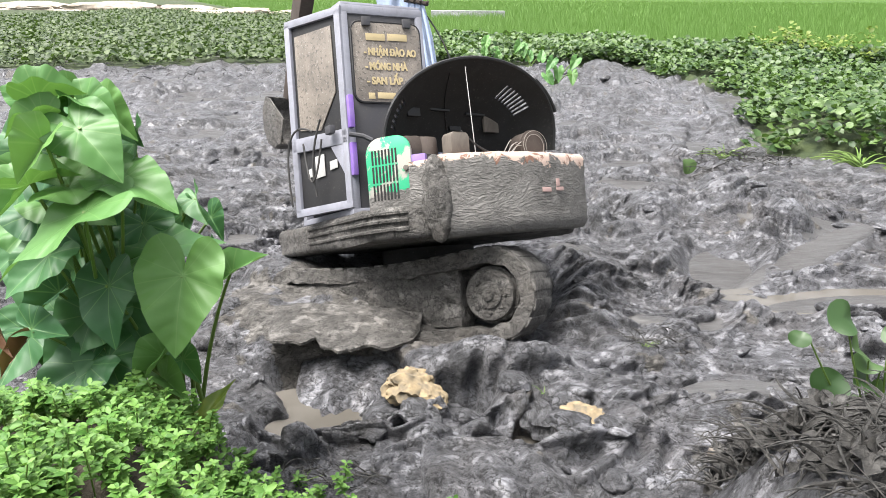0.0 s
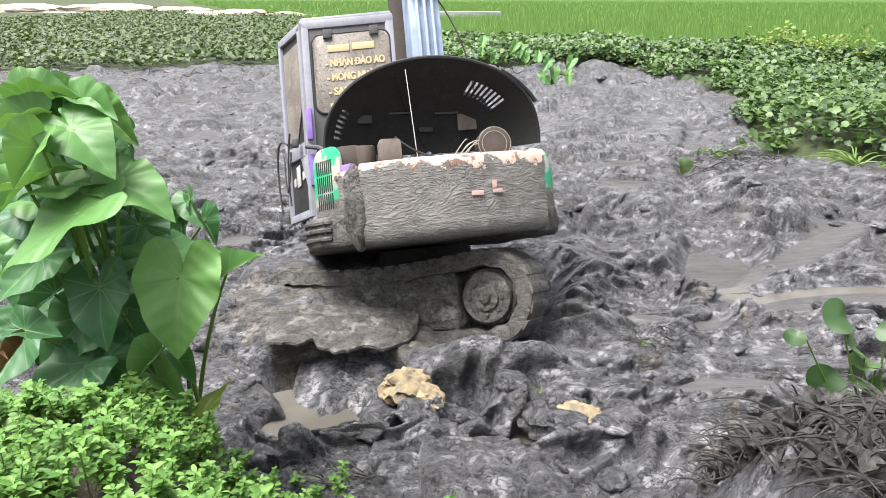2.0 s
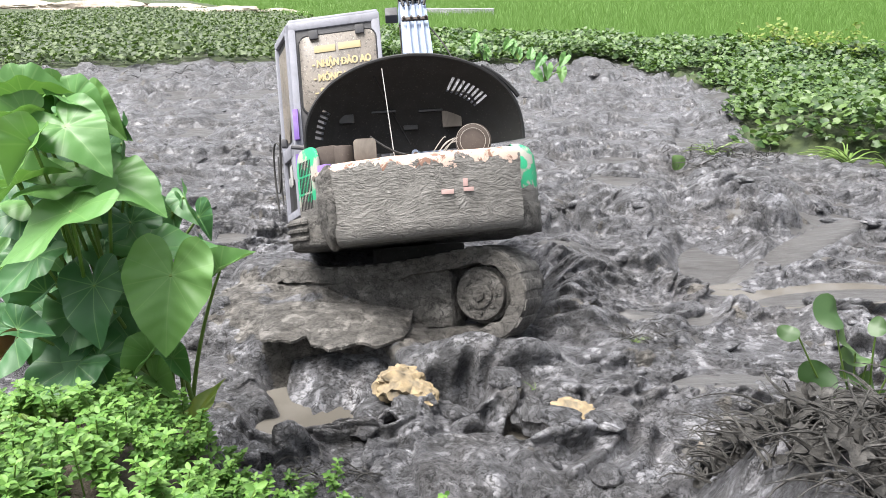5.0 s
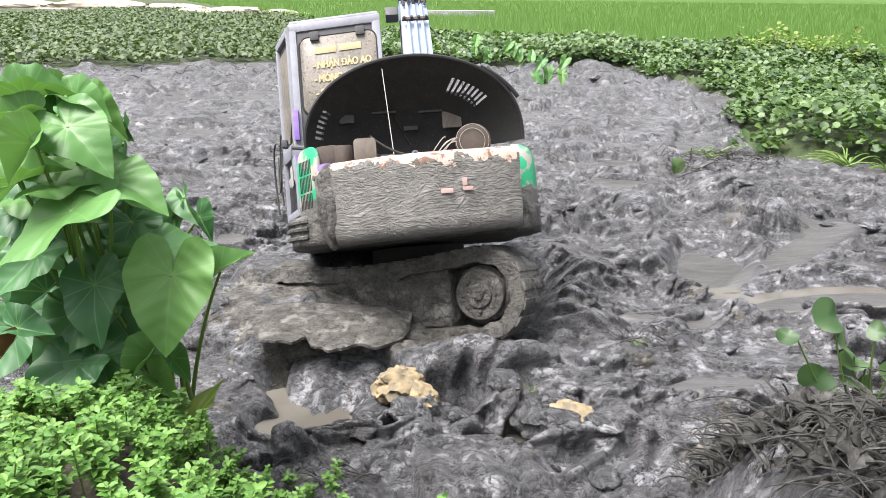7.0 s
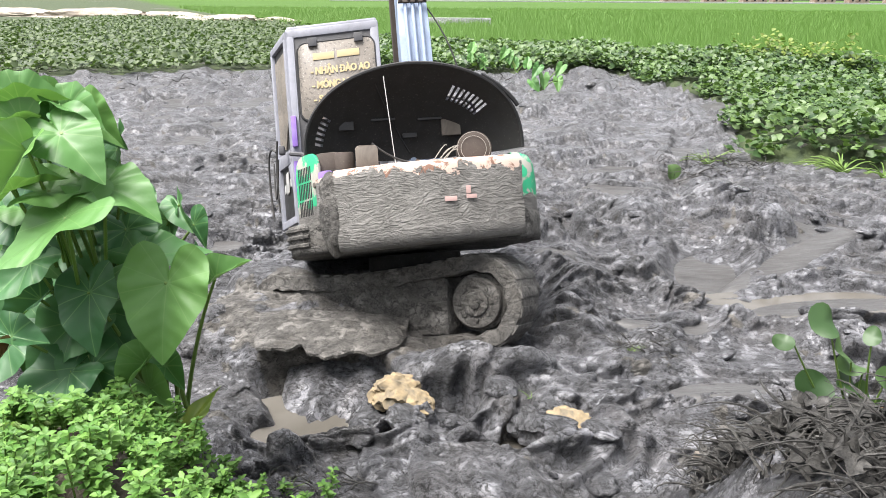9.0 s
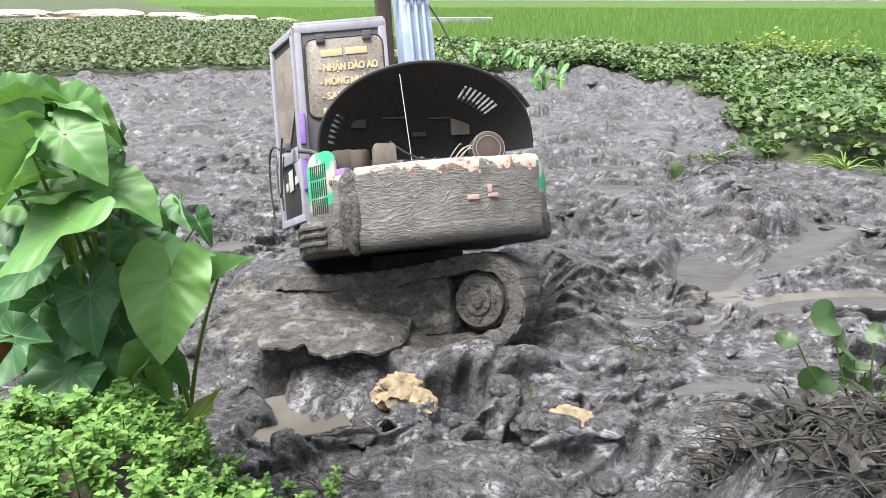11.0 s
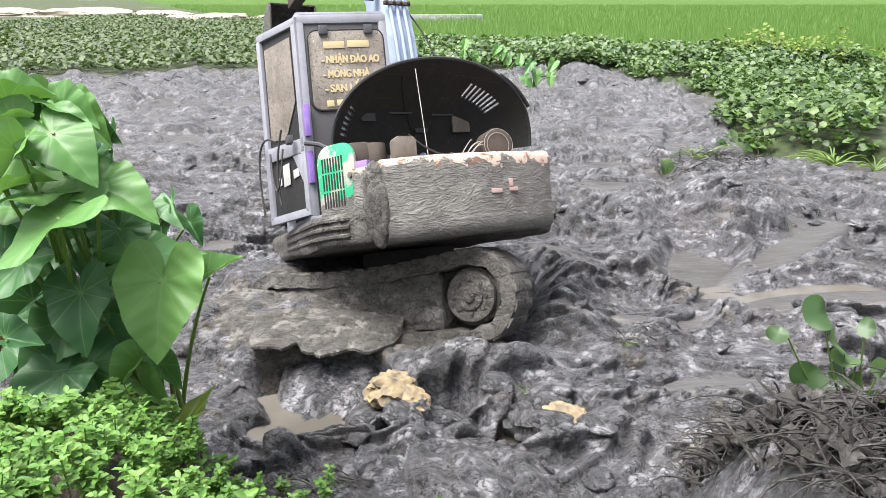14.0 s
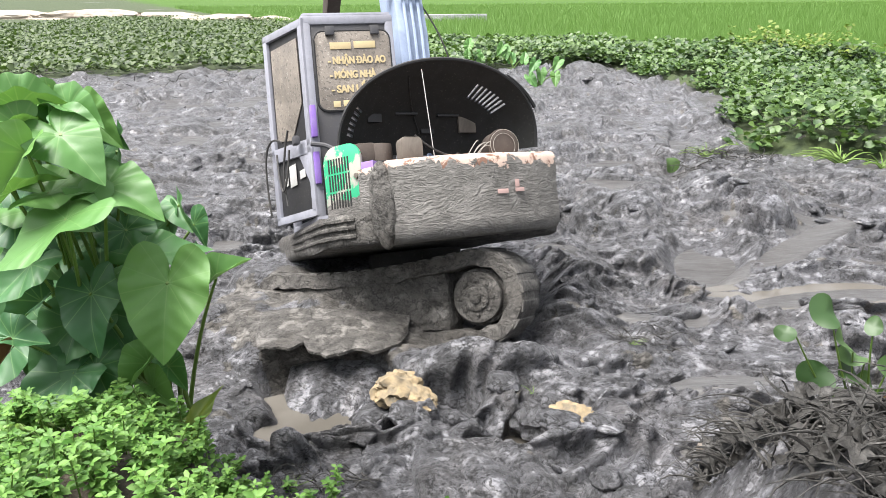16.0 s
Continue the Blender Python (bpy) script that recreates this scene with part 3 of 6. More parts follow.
def make_ground():
    gx, gy = np.meshgrid(GRID_X, GRID_Y)
    gz = GRID_Z
    nx, ny = len(GRID_X), len(GRID_Y)
    # lumps slump towards the bank, so that their lips hang over
    proud = np.clip(gz - blurred(gz, (7, 6)), -0.03, 0.09) * smooth((gy - 3.2) / 0.4) * (1 - smooth((gy - 14) / 4)) * (1 - smooth((np.abs(gx) - 9) / 3))
    flat_x, flat_y = gx, gy
    gy = gy - 0.75 * proud
    gx = gx + 0.5 * proud * np.sin(3 * perlin(flat_x * 0.8, flat_y * 0.8))
    me = bpy.data.meshes.new("ground")
    me.vertices.add(nx * ny)
    me.vertices.foreach_set("co", np.stack([gx, gy, gz], -1).astype(np.float32).ravel())
    i = (np.arange(ny - 1)[:, None] * nx + np.arange(nx - 1)[None]).ravel()
    quads = np.stack([i, i + 1, i + nx + 1, i + nx], -1)
    me.loops.add(len(quads) * 4)
    me.loops.foreach_set("vertex_index", quads.ravel().astype(np.int32))
    me.polygons.add(len(quads))
    me.polygons.foreach_set("loop_start", (np.arange(len(quads)) * 4).astype(np.int32))
    cx, cy = (flat_x[:-1, :-1] + flat_x[1:, 1:]).ravel() / 2, (flat_y[:-1, :-1] + flat_y[1:, 1:]).ravel() / 2
    which = np.zeros(len(quads), np.int32)
    wob = 0.25 * perlin(cx * 2, cy * 2)
    which[(cx > right_mat_edge(cy) + wob) | (cy > far_shore(cx) + wob)] = 2
    which[blob(cx, cy, -0.95, 5.45, 1.05, 0.75, -18, 0.3) + 0.8 * perlin(cx * 3, cy * 3) + 0.4 * perlin(cx * 9, cy * 9) > 0.62] = 4
    which[cy > field_edge(cx)] = 3
    which[(cy < bank_line(cx) - 0.75 + wob) & (cx < 0.2) | (np.abs(cx) > 26) & (cy < 26)] = 1
    me.polygons.foreach_set("material_index", which)
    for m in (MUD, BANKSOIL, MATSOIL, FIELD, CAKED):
        me.materials.append(m)
    me.polygons.foreach_set("use_smooth", np.ones(len(quads), bool))
    me.update(calc_edges=True)
    return tagged(new("ground", me), "churned wet grey pond mud, banks and green fields", "ground", kind="structure")


ground = make_ground()


def zg(x, y):
    return float(ground_at(np.array([x]), np.array([y]))[0])


def make_pool(cx, cy, rx, ry, level, label):
    bm = bmesh.new()
    ring = [bm.verts.new((cx + rx * math.cos(a) * (1 + 0.1 * math.sin(3 * a)), cy + ry * math.sin(a), level)) for a in (k * math.pi / 16 for k in range(32))]
    bm.faces.new(ring)
    ob = part("puddle_water", bm, WATER)
    return tagged(ob, label, "puddle", kind="structure")


make_pool(-0.93, 4.42, 0.55, 0.42, -0.15, "shallow puddle of brown muddy water in the churned mud")
make_pool(0.5, 4.04, 0.5, 0.26, -0.14, "shallow puddle of brown muddy water in the churned mud")
make_pool(3.55, 6.25, 1.15, 0.42, -0.035, "thin sheet of pale water on smoothed mud")



def make_silt():
    """Smoothed liquid mud that fills the lows between the churned lumps."""
    z = blurred(GRID_Z, (9, 7))
    low = z.copy()
    gx, gy = np.meshgrid(GRID_X, GRID_Y)
    dry = smooth(0.5 - 1.5 * perlin(gx * 0.55 + 12, gy * 0.8 + 7))
    z = z - 0.035 - 0.13 * dry
    for cx, cy, rx, ry in ((-0.5, 6.2, 1.9, 1.5), (-0.8, 4.6, 0.7, 0.5), (0.4, 3.95, 0.7, 0.4), (0.2, 4.6, 0.8, 0.3)):
        z = z - 0.4 * blob(gx, gy, cx, cy, rx, ry, 0, 0.2)
    floor_z = float(ground_height(np.array([2.95]), np.array([7.4]))[0])
    for cx, cy, rx, ry, turn, level, rise, up in ((2.95, 7.4, 0.4, 0.75, -20, floor_z + 0.02, 0.0, 0.04), (3.95, 7.5, 1.4, 0.22, 35, 0.045, 0.12, 0.0), (3.6, 6.22, 0.9, 0.2, 10, -0.03, 0.0, 0.0)):
        g = blob(gx, gy, cx, cy, rx, ry, turn, 0.2)
        z = z * (1 - g) + g * (level + rise * (gx - cx) + up * (gy - cy))
    for cx, cy, rx, ry, turn in ((2.0, 4.52, 0.5, 0.17, 10), (2.25, 4.2, 0.4, 0.1, 8), (1.75, 5.6, 0.28, 0.12, -10), (1.25, 7.3, 0.3, 0.2, 0), (2.6, 10.4, 0.5, 0.5, 0), (4.6, 9.9, 0.4, 0.3, 0)):
        g = blob(gx, gy, cx, cy, rx, ry, turn, 0.3)
        z = z * (1 - g) + g * (low + 0.012 * (1 + 0.08 * cy))
    z = z - 0.5 * smooth((bank_line(gx) + 0.5 - gy) / 0.4)
    keep_y = np.where((GRID_Y > 3.1) & (GRID_Y < 22))[0][::2]
    keep_x = np.where(np.abs(GRID_X) < 13)[0][::2]
    nx, ny = len(keep_x), len(keep_y)
    pick = np.ix_(keep_y, keep_x)
    verts = np.stack([gx[pick], gy[pick], z[pick]], -1).reshape(-1, 3)
    i = (np.arange(ny - 1)[:, None] * nx + np.arange(nx - 1)[None]).ravel()
    gap = (z - GRID_Z)[pick]
    near = np.maximum.reduce([gap[:-1, :-1], gap[1:, :-1], gap[:-1, 1:], gap[1:, 1:]]).ravel() > -0.03
    x0, y0 = gx[pick][:-1, :-1].ravel(), gy[pick][:-1, :-1].ravel()
    i = i[near & (x0 < right_mat_edge(y0)) & (y0 < far_shore(x0))]
    quads = np.stack([i, i + 1, i + nx + 1, i + nx], -1)
    me = bpy.data.meshes.new("liquid_mud")
    me.from_pydata(verts.tolist(), [], quads.tolist())
    me.materials.append(SILT)
    me.polygons.foreach_set("use_smooth", [True] * len(me.polygons))
    return tagged(new("liquid_mud", me), "smooth pale wet silt lying in the lows of the mud", "mud", kind="structure")


make_silt()

# ---- excavator ----
PIVOT = Vector((-1.4, 6.2, 0.0))
SLEW = Vector((-0.267, 6.394, 0.831))
TILT = Matrix.Rotation(radians(-21.39), 4, "X") @ Matrix.Rotation(radians(-4.97), 4, "Y")
TRACK_TURN = 154.5
BASE = Matrix.Translation(SLEW - PIVOT) @ TILT

excavator = tagged(new("excavator"), "mud-caked small crawler excavator with open engine bonnet, sunk in mud", "excavator")
excavator.matrix_basis = Matrix.Translation(PIVOT)


def under(name, bm, material, parent=None, label="", smooth=True):
    ob = part(name, bm, material, parent or excavator, label, smooth)
    if parent is None:
        ob.matrix_basis = BASE @ Matrix.Rotation(radians(TRACK_TURN), 4, "Z")
    return ob


upper_parts = []


def upper(name, bm, material, label="", smooth=True):
    ob = part(name, bm, material, excavator, label, smooth)
    ob.matrix_basis = BASE
    upper_parts.append(ob)
    return ob


def track_path(n):
    """Points and tangents along the belt, in x and z, sagging a little on top."""
    r, za, xa, xb, zb = 0.335, -0.837, -0.89, 0.95, -0.86
    pts = []
    top = xb - xa
    arc = math.pi * r
    total = 2 * top + 2 * arc
    for k in range(n):
        s = total * k / n
        if s < top:
            f = s / top
            pts.append((xa + s, za + (zb - za) * f + r - 0.06 * math.sin(math.pi * f) - 0.015 * f))
        elif s < top + arc:
            a = math.pi / 2 - (s - top) / r
            pts.append((xb + r * math.cos(a), zb + r * math.sin(a)))
        elif s < 2 * top + arc:
            f = (s - top - arc) / top
            pts.append((xb - f * top, zb + (za - zb) * f - r))
        else:
            a = -math.pi / 2 - (s - 2 * top - arc) / r
            pts.append((xa + r * math.cos(a), za + r * math.sin(a)))
    return pts


def make_track(side):
    y0, y1 = (0.375, 0.775) if side > 0 else (-0.775, -0.375)
    n = 132
    pts = track_path(n)
    bm = bmesh.new()
    loops = []
    if side < 0:
        pts = [(x + 0.35, z) for x, z in pts]
    for k, (x, z) in enumerate(pts):
        (xa, za), (xb, zb) = pts[k - 1], pts[(k + 1) % n]
        d = Vector((xb - xa, zb - za)).normalized()
        nx, nz = -d.y, d.x
        wob = 0.012 * noise.noise(Vector((k * 0.35, side * 3.0, 0)))
        ins, out = -0.085 + 2.2 * wob, 0.04 + wob
        loops.append([bm.verts.new((x + nx * o, y, z + nz * o)) for y, o in ((y0, out - 0.01), (y0 + 0.03, out), (y1 - 0.03, out), (y1 + wob, out - 0.012), (y1 + wob, ins), (y1 - 0.05, ins - 0.01), (y0, ins))])
    for k in range(n):
        a, b = loops[k], loops[(k + 1) % n]
        for j in range(7):
            bm.faces.new((a[j], a[(j + 1) % 7], b[(j + 1) % 7], b[j]))
    belt = under("track_belt", bm, CAKED, label="crawler track caked in grey mud")
    shoe = box((0.09, 0.385, 0.035), (0, 0, 0), 0.012)
    roughen(shoe, 0.008, 14, 1)
    me = mesh_of(shoe, "track_shoe", CAKED)
    count = 44
    for k in range(count):
        f = (k + 0.5) / count * n
        i = int(f)
        (x, z), (xa, za), (xb, zb) = pts[i], pts[i - 1], pts[(i + 1) % n]
        ob = new("track_shoe", me)
        ob.parent = belt
        turn = math.atan2(-(zb - za), xb - xa)
        nx, nz = -(zb - za), xb - xa
        ln = math.hypot(nx, nz)
        ob.matrix_basis = Matrix.Translation((x + nx / ln * 0.028, (y0 + y1) / 2, z + nz / ln * 0.028)) @ Matrix.Rotation(turn, 4, "Y")
    # side frame with caked mud
    frame_bm = box((1.5, 0.4, 0.5), (0.1, (y0 + y1) / 2 - side * 0.02, -0.85), 0.09)
    roughen(frame_bm, 0.045, 6, 7, 4.0)
    under("track_frame", frame_bm, CAKED)
    for x, z, name in ((-0.89, -0.837, "drive_sprocket"), (0.95, -0.86, "front_idler")):
        x += 0.35 if side < 0 else 0
        yo = y1 if side > 0 else y0
        w = disc(0.225, 0.26, (x, (y0 + y1) / 2, z), "y", 0.015, 36)
        hub = under(name, w, CAKED)
        h = disc(0.198, 0.07, (x, yo - side * 0.045, z), "y", 0.02, 36)
        disc(0.105, 0.03, (x, yo - side * 0.004, z), "y", 0.012, 28, h)
        disc(0.045, 0.03, (x, yo + side * 0.012, z), "y", 0.01, 18, h)
        for k in range(8):
            a = k * math.pi / 4
            disc(0.014, 0.02, (x + 0.135 * math.cos(a), yo - side * 0.006, z + 0.135 * math.sin(a)), "y", 0.004, 8, h)
        roughen(h, 0.004, 18)
        under("hub", h, CAKED, hub, "round hub smeared with mud")


make_track(1)
make_track(-1)
cross = box((0.9, 0.95, 0.28), (0, 0, -0.78), 0.06)
under("undercarriage_frame", roughen(cross, 0.02, 5, 2), CAKED)
ring = disc(0.42, 0.2, (0, 0, -0.5), "z", 0.015, 40)
under("slew_ring", ring, SOOT)


def arc_points(cx, cy, r, a0, a1, n=7):
    return [(cx + r * math.cos(radians(a0 + (a1 - a0) * k / n)), cy + r * math.sin(radians(a0 + (a1 - a0) * k / n))) for k in range(n + 1)]


# deck: the long mud-covered skirt
deck_line = [(1.0, 0.95), (-1.03, 0.95)] + arc_points(-0.66, -0.72, 0.375, 180, 262, 8) + arc_points(0.62, -0.74, 0.38, 278, 360, 8)
deck_bm = prism(deck_line, -0.375, -0.13, 0.05, seg=3)
bmesh.ops.subdivide_edges(deck_bm, edges=[e for e in deck_bm.edges if e.calc_length() > 0.12], cuts=6, use_grid_fill=True)
bmesh.ops.triangulate(deck_bm, faces=[f for f in deck_bm.faces if len(f.verts) > 4])
deck = upper("deck", roughen(deck_bm, 0.018, 7), CAKED, "swing deck with a skirt plastered in mud")
for k, z in enumerate((-0.3, -0.235, -0.175)):
    rib = tube([(-1.03, 0.3, z)] + [(x * 1.004, y, z) for x, y in arc_points(-0.66, -0.72, 0.378, 180, 240, 8)], 0.018, 6)
    r_ob = part("skirt_rib", roughen(rib, 0.006, 12), CAKED, deck)


# counterweight
PINK = painted("bare_pink_paint", (0.37, 0.25, 0.23), 0.6)


def weight_line():
    pts = []
    for k in range(25):
        x = -0.63 + 1.4 * k / 24
        u = (x - 0.07) / 0.7
        pts.append((x, -1.405 + 0.13 * u * u))
    return pts + [(0.77, -0.9), (-0.63, -0.9)]


cw_bm = bmesh.new()
line = weight_line()
levels = [(-0.37, 0.06, 0.05), (-0.355, 0.02, 0.03), (-0.31, 0.0, 0.0)] + [(-0.31 + 0.5 * k / 8, -0.02 * k / 8, 0.0) for k in range(1, 9)] + [(0.215, 0.0, 0.012), (0.235, 0.03, 0.035), (0.243, 0.07, 0.08)]
rings = []
for z, shrink, inn in levels:
    rings.append([cw_bm.verts.new((0.07 + (x - 0.07) * (1 - shrink * 0.25), y + (inn if y < -1.0 else 0), z + 0.02 * (x / 0.7))) for x, y in line])
for a, b in zip(rings, rings[1:]):
    for k in range(len(line)):
        cw_bm.faces.new((a[k], a[(k + 1) % len(line)], b[(k + 1) % len(line)], b[k]))
cw_bm.faces.new(rings[0][::-1])
cw_bm.faces.new(rings[-1])
roughen(cw_bm, 0.008, 6)
counterweight = upper("counterweight", cw_bm, CREAM, "heavy cream counterweight thickly smeared with grey mud")
for dx, dz, w, h in ((0.205, -0.06, 0.09, 0.035), (0.36, -0.05, 0.075, 0.03), (0.34, 0.0, 0.035, 0.06)):
    chip = box((w, 0.006, h), (dx, -1.418 + 0.13 * ((dx - 0.07) / 0.7) ** 2, dz), 0.002)
    part("bare_patch", chip, PINK, counterweight, "bare pinkish patch in the mud")
lump = bmesh.new()
bmesh.ops.create_icosphere(lump, subdivisions=4, radius=1)
for v in lump.verts:
    v.co = Vector((v.co.x * 0.1, v.co.y * 0.12, v.co.z * 0.33))
lump.transform(Matrix.Translation((-0.66, -1.17, -0.1)))
part("mud_lump", roughen(lump, 0.03, 9), CAKED, counterweight)


# cab
def slant(bm):
    for v in bm.verts:
        v.co.z += 0.075 * (v.co.x + 0.98) * smooth(v.co.z / 1.5)
    return bm


CX0, CX1, CY0, CY1, CZ0, CZ1 = -0.98, -0.19, -0.468, 0.5, -0.1, 1.555
cab = upper("cab", slant(box((CX1 - CX0, CY1 - CY0, 0.05), ((CX0 + CX1) / 2, (CY0 + CY1) / 2, CZ0), 0.01)), LAVENDER, "lavender-grey operator cab with dust-caked windows")
for x in (CX0, CX1):
    for y in (CY0, CY1):
        part("pillar", slant(box((0.075, 0.075, CZ1 - CZ0), (x + (0.035 if x == CX0 else -0.035), y + (0.038 if y == CY0 else -0.038), (CZ0 + CZ1) / 2), 0.018)), LAVENDER, cab)
for y in (CY0 + 0.035, CY1 - 0.035):
    part("roof_rail", slant(box((CX1 - CX0, 0.072, 0.08), ((CX0 + CX1) / 2, y, CZ1 - 0.028), 0.02)), LAVENDER, cab)
for x in (CX0 + 0.035, CX1 - 0.035):
    part("roof_rail", slant(box((0.072, CY1 - CY0, 0.08), (x, (CY0 + CY1) / 2, CZ1 - 0.026), 0.02)), LAVENDER, cab)
part("roof", slant(box((CX1 - CX0 - 0.02, CY1 - CY0 - 0.02, 0.045), ((CX0 + CX1) / 2, (CY0 + CY1) / 2, CZ1 + 0.015), 0.02)), LAVENDER, cab)
part("rear_panel", slant(box((0.7, 0.03, 1.62), ((CX0 + CX1) / 2, CY0 + 0.03, 0.72), 0.008)), CHARCOAL, cab, "charcoal rear panel")
part("front_panel", slant(box((0.66, 0.02, 1.55), ((CX0 + CX1) / 2, CY1 - 0.05, 0.72), 0.005)), DARKGLASS, cab)
part("side_panel", slant(box((0.02, 0.86, 1.55), (CX1 - 0.05, 0.02, 0.72), 0.005)), DARKGLASS, cab)


def round_rect(x0, x1, z0, z1, r, n=5):
    out = []
    for cx, cz, a in ((x1 - r, z1 - r, 0), (x0 + r, z1 - r, 90), (x0 + r, z0 + r, 180), (x1 - r, z0 + r, 270)):
        out += arc_points(cx, cz, r, a, a + 90, n)
    return out


REAR = Matrix(((1, 0, 0, 0), (0, 0, -1, 0), (0, 1, 0, 0), (0, 0, 0, 1)))


def rear_plate(outline, y, depth, bevel=0.003):
    """A plate drawn in x and z, its face towards the rear at y."""
    return prism(outline, -y, -y + depth, bevel, m=REAR)


win = part("rear_window", slant(rear_plate(round_rect(-0.885, -0.235, 0.78, 1.425, 0.07), CY0 + 0.012, 0.012)), DUSTY, cab, "rear window coated in brown dust")
gasket = bmesh.new()
rim = round_rect(-0.89, -0.23, 0.775, 1.43, 0.075)
tube([(x, CY0 + 0.008, z) for x, z in rim + rim[:1]], 0.011, 6, gasket)
part("window_seal", slant(gasket), BLACK, cab)
for x in (-0.755, -0.365):
    part("window_hinge", slant(box((0.075, 0.025, 0.075), (x, CY0 - 0.012, 1.43), 0.006)), CHARCOAL, cab)


def line_of_text(words, x, z, size, wide):
    t = text_mesh(words, size, YELLOW, cab, Matrix())
    me = t.data
    xs = [v.co.x for v in me.vertices]
    k = wide / (max(xs) - min(xs))
    x0 = min(xs)
    for v in me.vertices:
        px = x + (v.co.x - x0) * k
        v.co = Vector((px, CY0 - 0.005 - v.co.z, z + v.co.y + 0.075 * (px + 0.98) * 0.9))
    tagged(t, "yellow sign lettering on the dusty window")
    for dx in (-0.0022, 0.0022):
        bold = new("lettering", me.copy())
        bold.data.transform(Matrix.Translation((dx, 0.0003, 0)))
        bold.parent = cab
        tagged(bold, "yellow sign lettering on the dusty window")


def reach(words):
    """Width of a line at unit size."""
    t = text_mesh(words, 1.0, YELLOW, cab, Matrix())
    xs = [v.co.x for v in t.data.vertices]
    bpy.data.objects.remove(t)
    return max(xs) - min(xs)


line_of_text("- NHẬN DÀO AO", -0.785, 1.155, 0.085, 0.5)
stem = -0.785 + 0.5 * reach("- NHẬN") / reach("- NHẬN DÀO AO")
bar_x = stem + 0.028
tagged(part("lettering", box((0.03, 0.004, 0.009), (bar_x, CY0 - 0.005, 1.155 + 0.03 + 0.075 * (bar_x + 0.98) * 0.9), 0.001), YELLOW, cab), "yellow sign lettering on the dusty window")
line_of_text("- MÓNG NHÀ", -0.78, 1.035, 0.085, 0.4)
line_of_text("- SAN LẤP", -0.775, 0.915, 0.085, 0.34)
for x, w, z, h in ((-0.67, 0.18, 1.305, 0.058), (-0.46, 0.19, 1.31, 0.058), (-0.74, 0.06, 0.825, 0.05), (-0.6, 0.17, 0.83, 0.05)):
    part("lettering_bar", slant(box((w, 0.004, h), (x, CY0 - 0.004, z), 0.001)), YELLOW, cab, "yellow bar of lettering")

# side door, hung a little open
D0, D1 = Vector((-0.99, -0.475)), Vector((-1.185, 0.17))
along = (D1 - D0).normalized()
DOOR = Matrix(((along.x, 0, along.y, D0.x), (along.y, 0, -along.x, D0.y), (0, 1, 0, 0), (0, 0, 0, 1)))
DL = (D1 - D0).length


def door_plate(outline, out, depth, bevel=0.004):
    return prism(outline, out - depth, out, bevel, m=DOOR @ Matrix.Diagonal((1, 1, -1, 1)))


def door_bar(u0, z0, u1, z1, w=0.06, d=0.05):
    a, b = Vector((u0, z0)), Vector((u1, z1))
    n = Vector((-(b - a).y, (b - a).x)).normalized() * w / 2
    return [tuple(a - n), tuple(b - n), tuple(b + n), tuple(a + n)]


door_bm = bmesh.new()
for bar in ((0.035, -0.04, 0.035, 0.5), (0.035, 0.5, 0.035, 1.52), (DL - 0.03, -0.05, DL - 0.03, 1.56), (0.0, 1.51, DL, 1.56), (0.0, 0.5, DL, 0.52), (0.0, -0.04, DL, -0.05)):
    wide = 0.12 if bar[1] == 0.5 and bar[0] == 0 else 0.065
    joined(door_bm, door_plate(door_bar(*bar, w=wide), 0.0, 0.05, 0.008))
joined(door_bm, door_plate([(0.06, 0.44), (0.06, 0.2), (0.2, 0.44)], 0.002, 0.04, 0.005))
door = upper("cab_door", door_bm, LAVENDER, "lavender-grey cab door hanging ajar")
part("door_backing", door_plate([(0.02, 0.52), (DL - 0.03, 0.52), (DL - 0.03, 1.53), (0.02, 1.5)], -0.03, 0.012), BLACK, door)
part("door_window", door_plate([(0.13, 1.42), (DL - 0.1, 1.44), (DL - 0.1, 0.64), (0.32, 0.6), (0.12, 0.88)], -0.018, 0.01), DUSTY, door, "dusty brown side window")
part("kick_panel", door_plate([(0.05, -0.02), (DL - 0.06, -0.03), (DL - 0.06, 0.48), (0.05, 0.48)], -0.03, 0.012), BLACK, door, "black lower panel splashed with mud")
for u, z, w, h in ((0.36, 0.31, 0.11, 0.17), (0.2, 0.3, 0.09, 0.06), (0.48, 0.27, 0.06, 0.06)):
    part("sticker", door_plate([(u - w / 2, z - h / 2), (u + w / 2, z - h / 2 - 0.01), (u + w / 2, z + h / 2), (u - w / 2, z + h / 2 + 0.01)], -0.016, 0.006, 0.001), WHITE, door, "torn white sticker")
hose = bmesh.new()


def on_door(u, z, out=0.02):
    return Vector((D0.x + along.x * u - along.y * out * 1.0, D0.y + along.y * u + along.x * 0, z)) + Vector((-out, 0, 0))


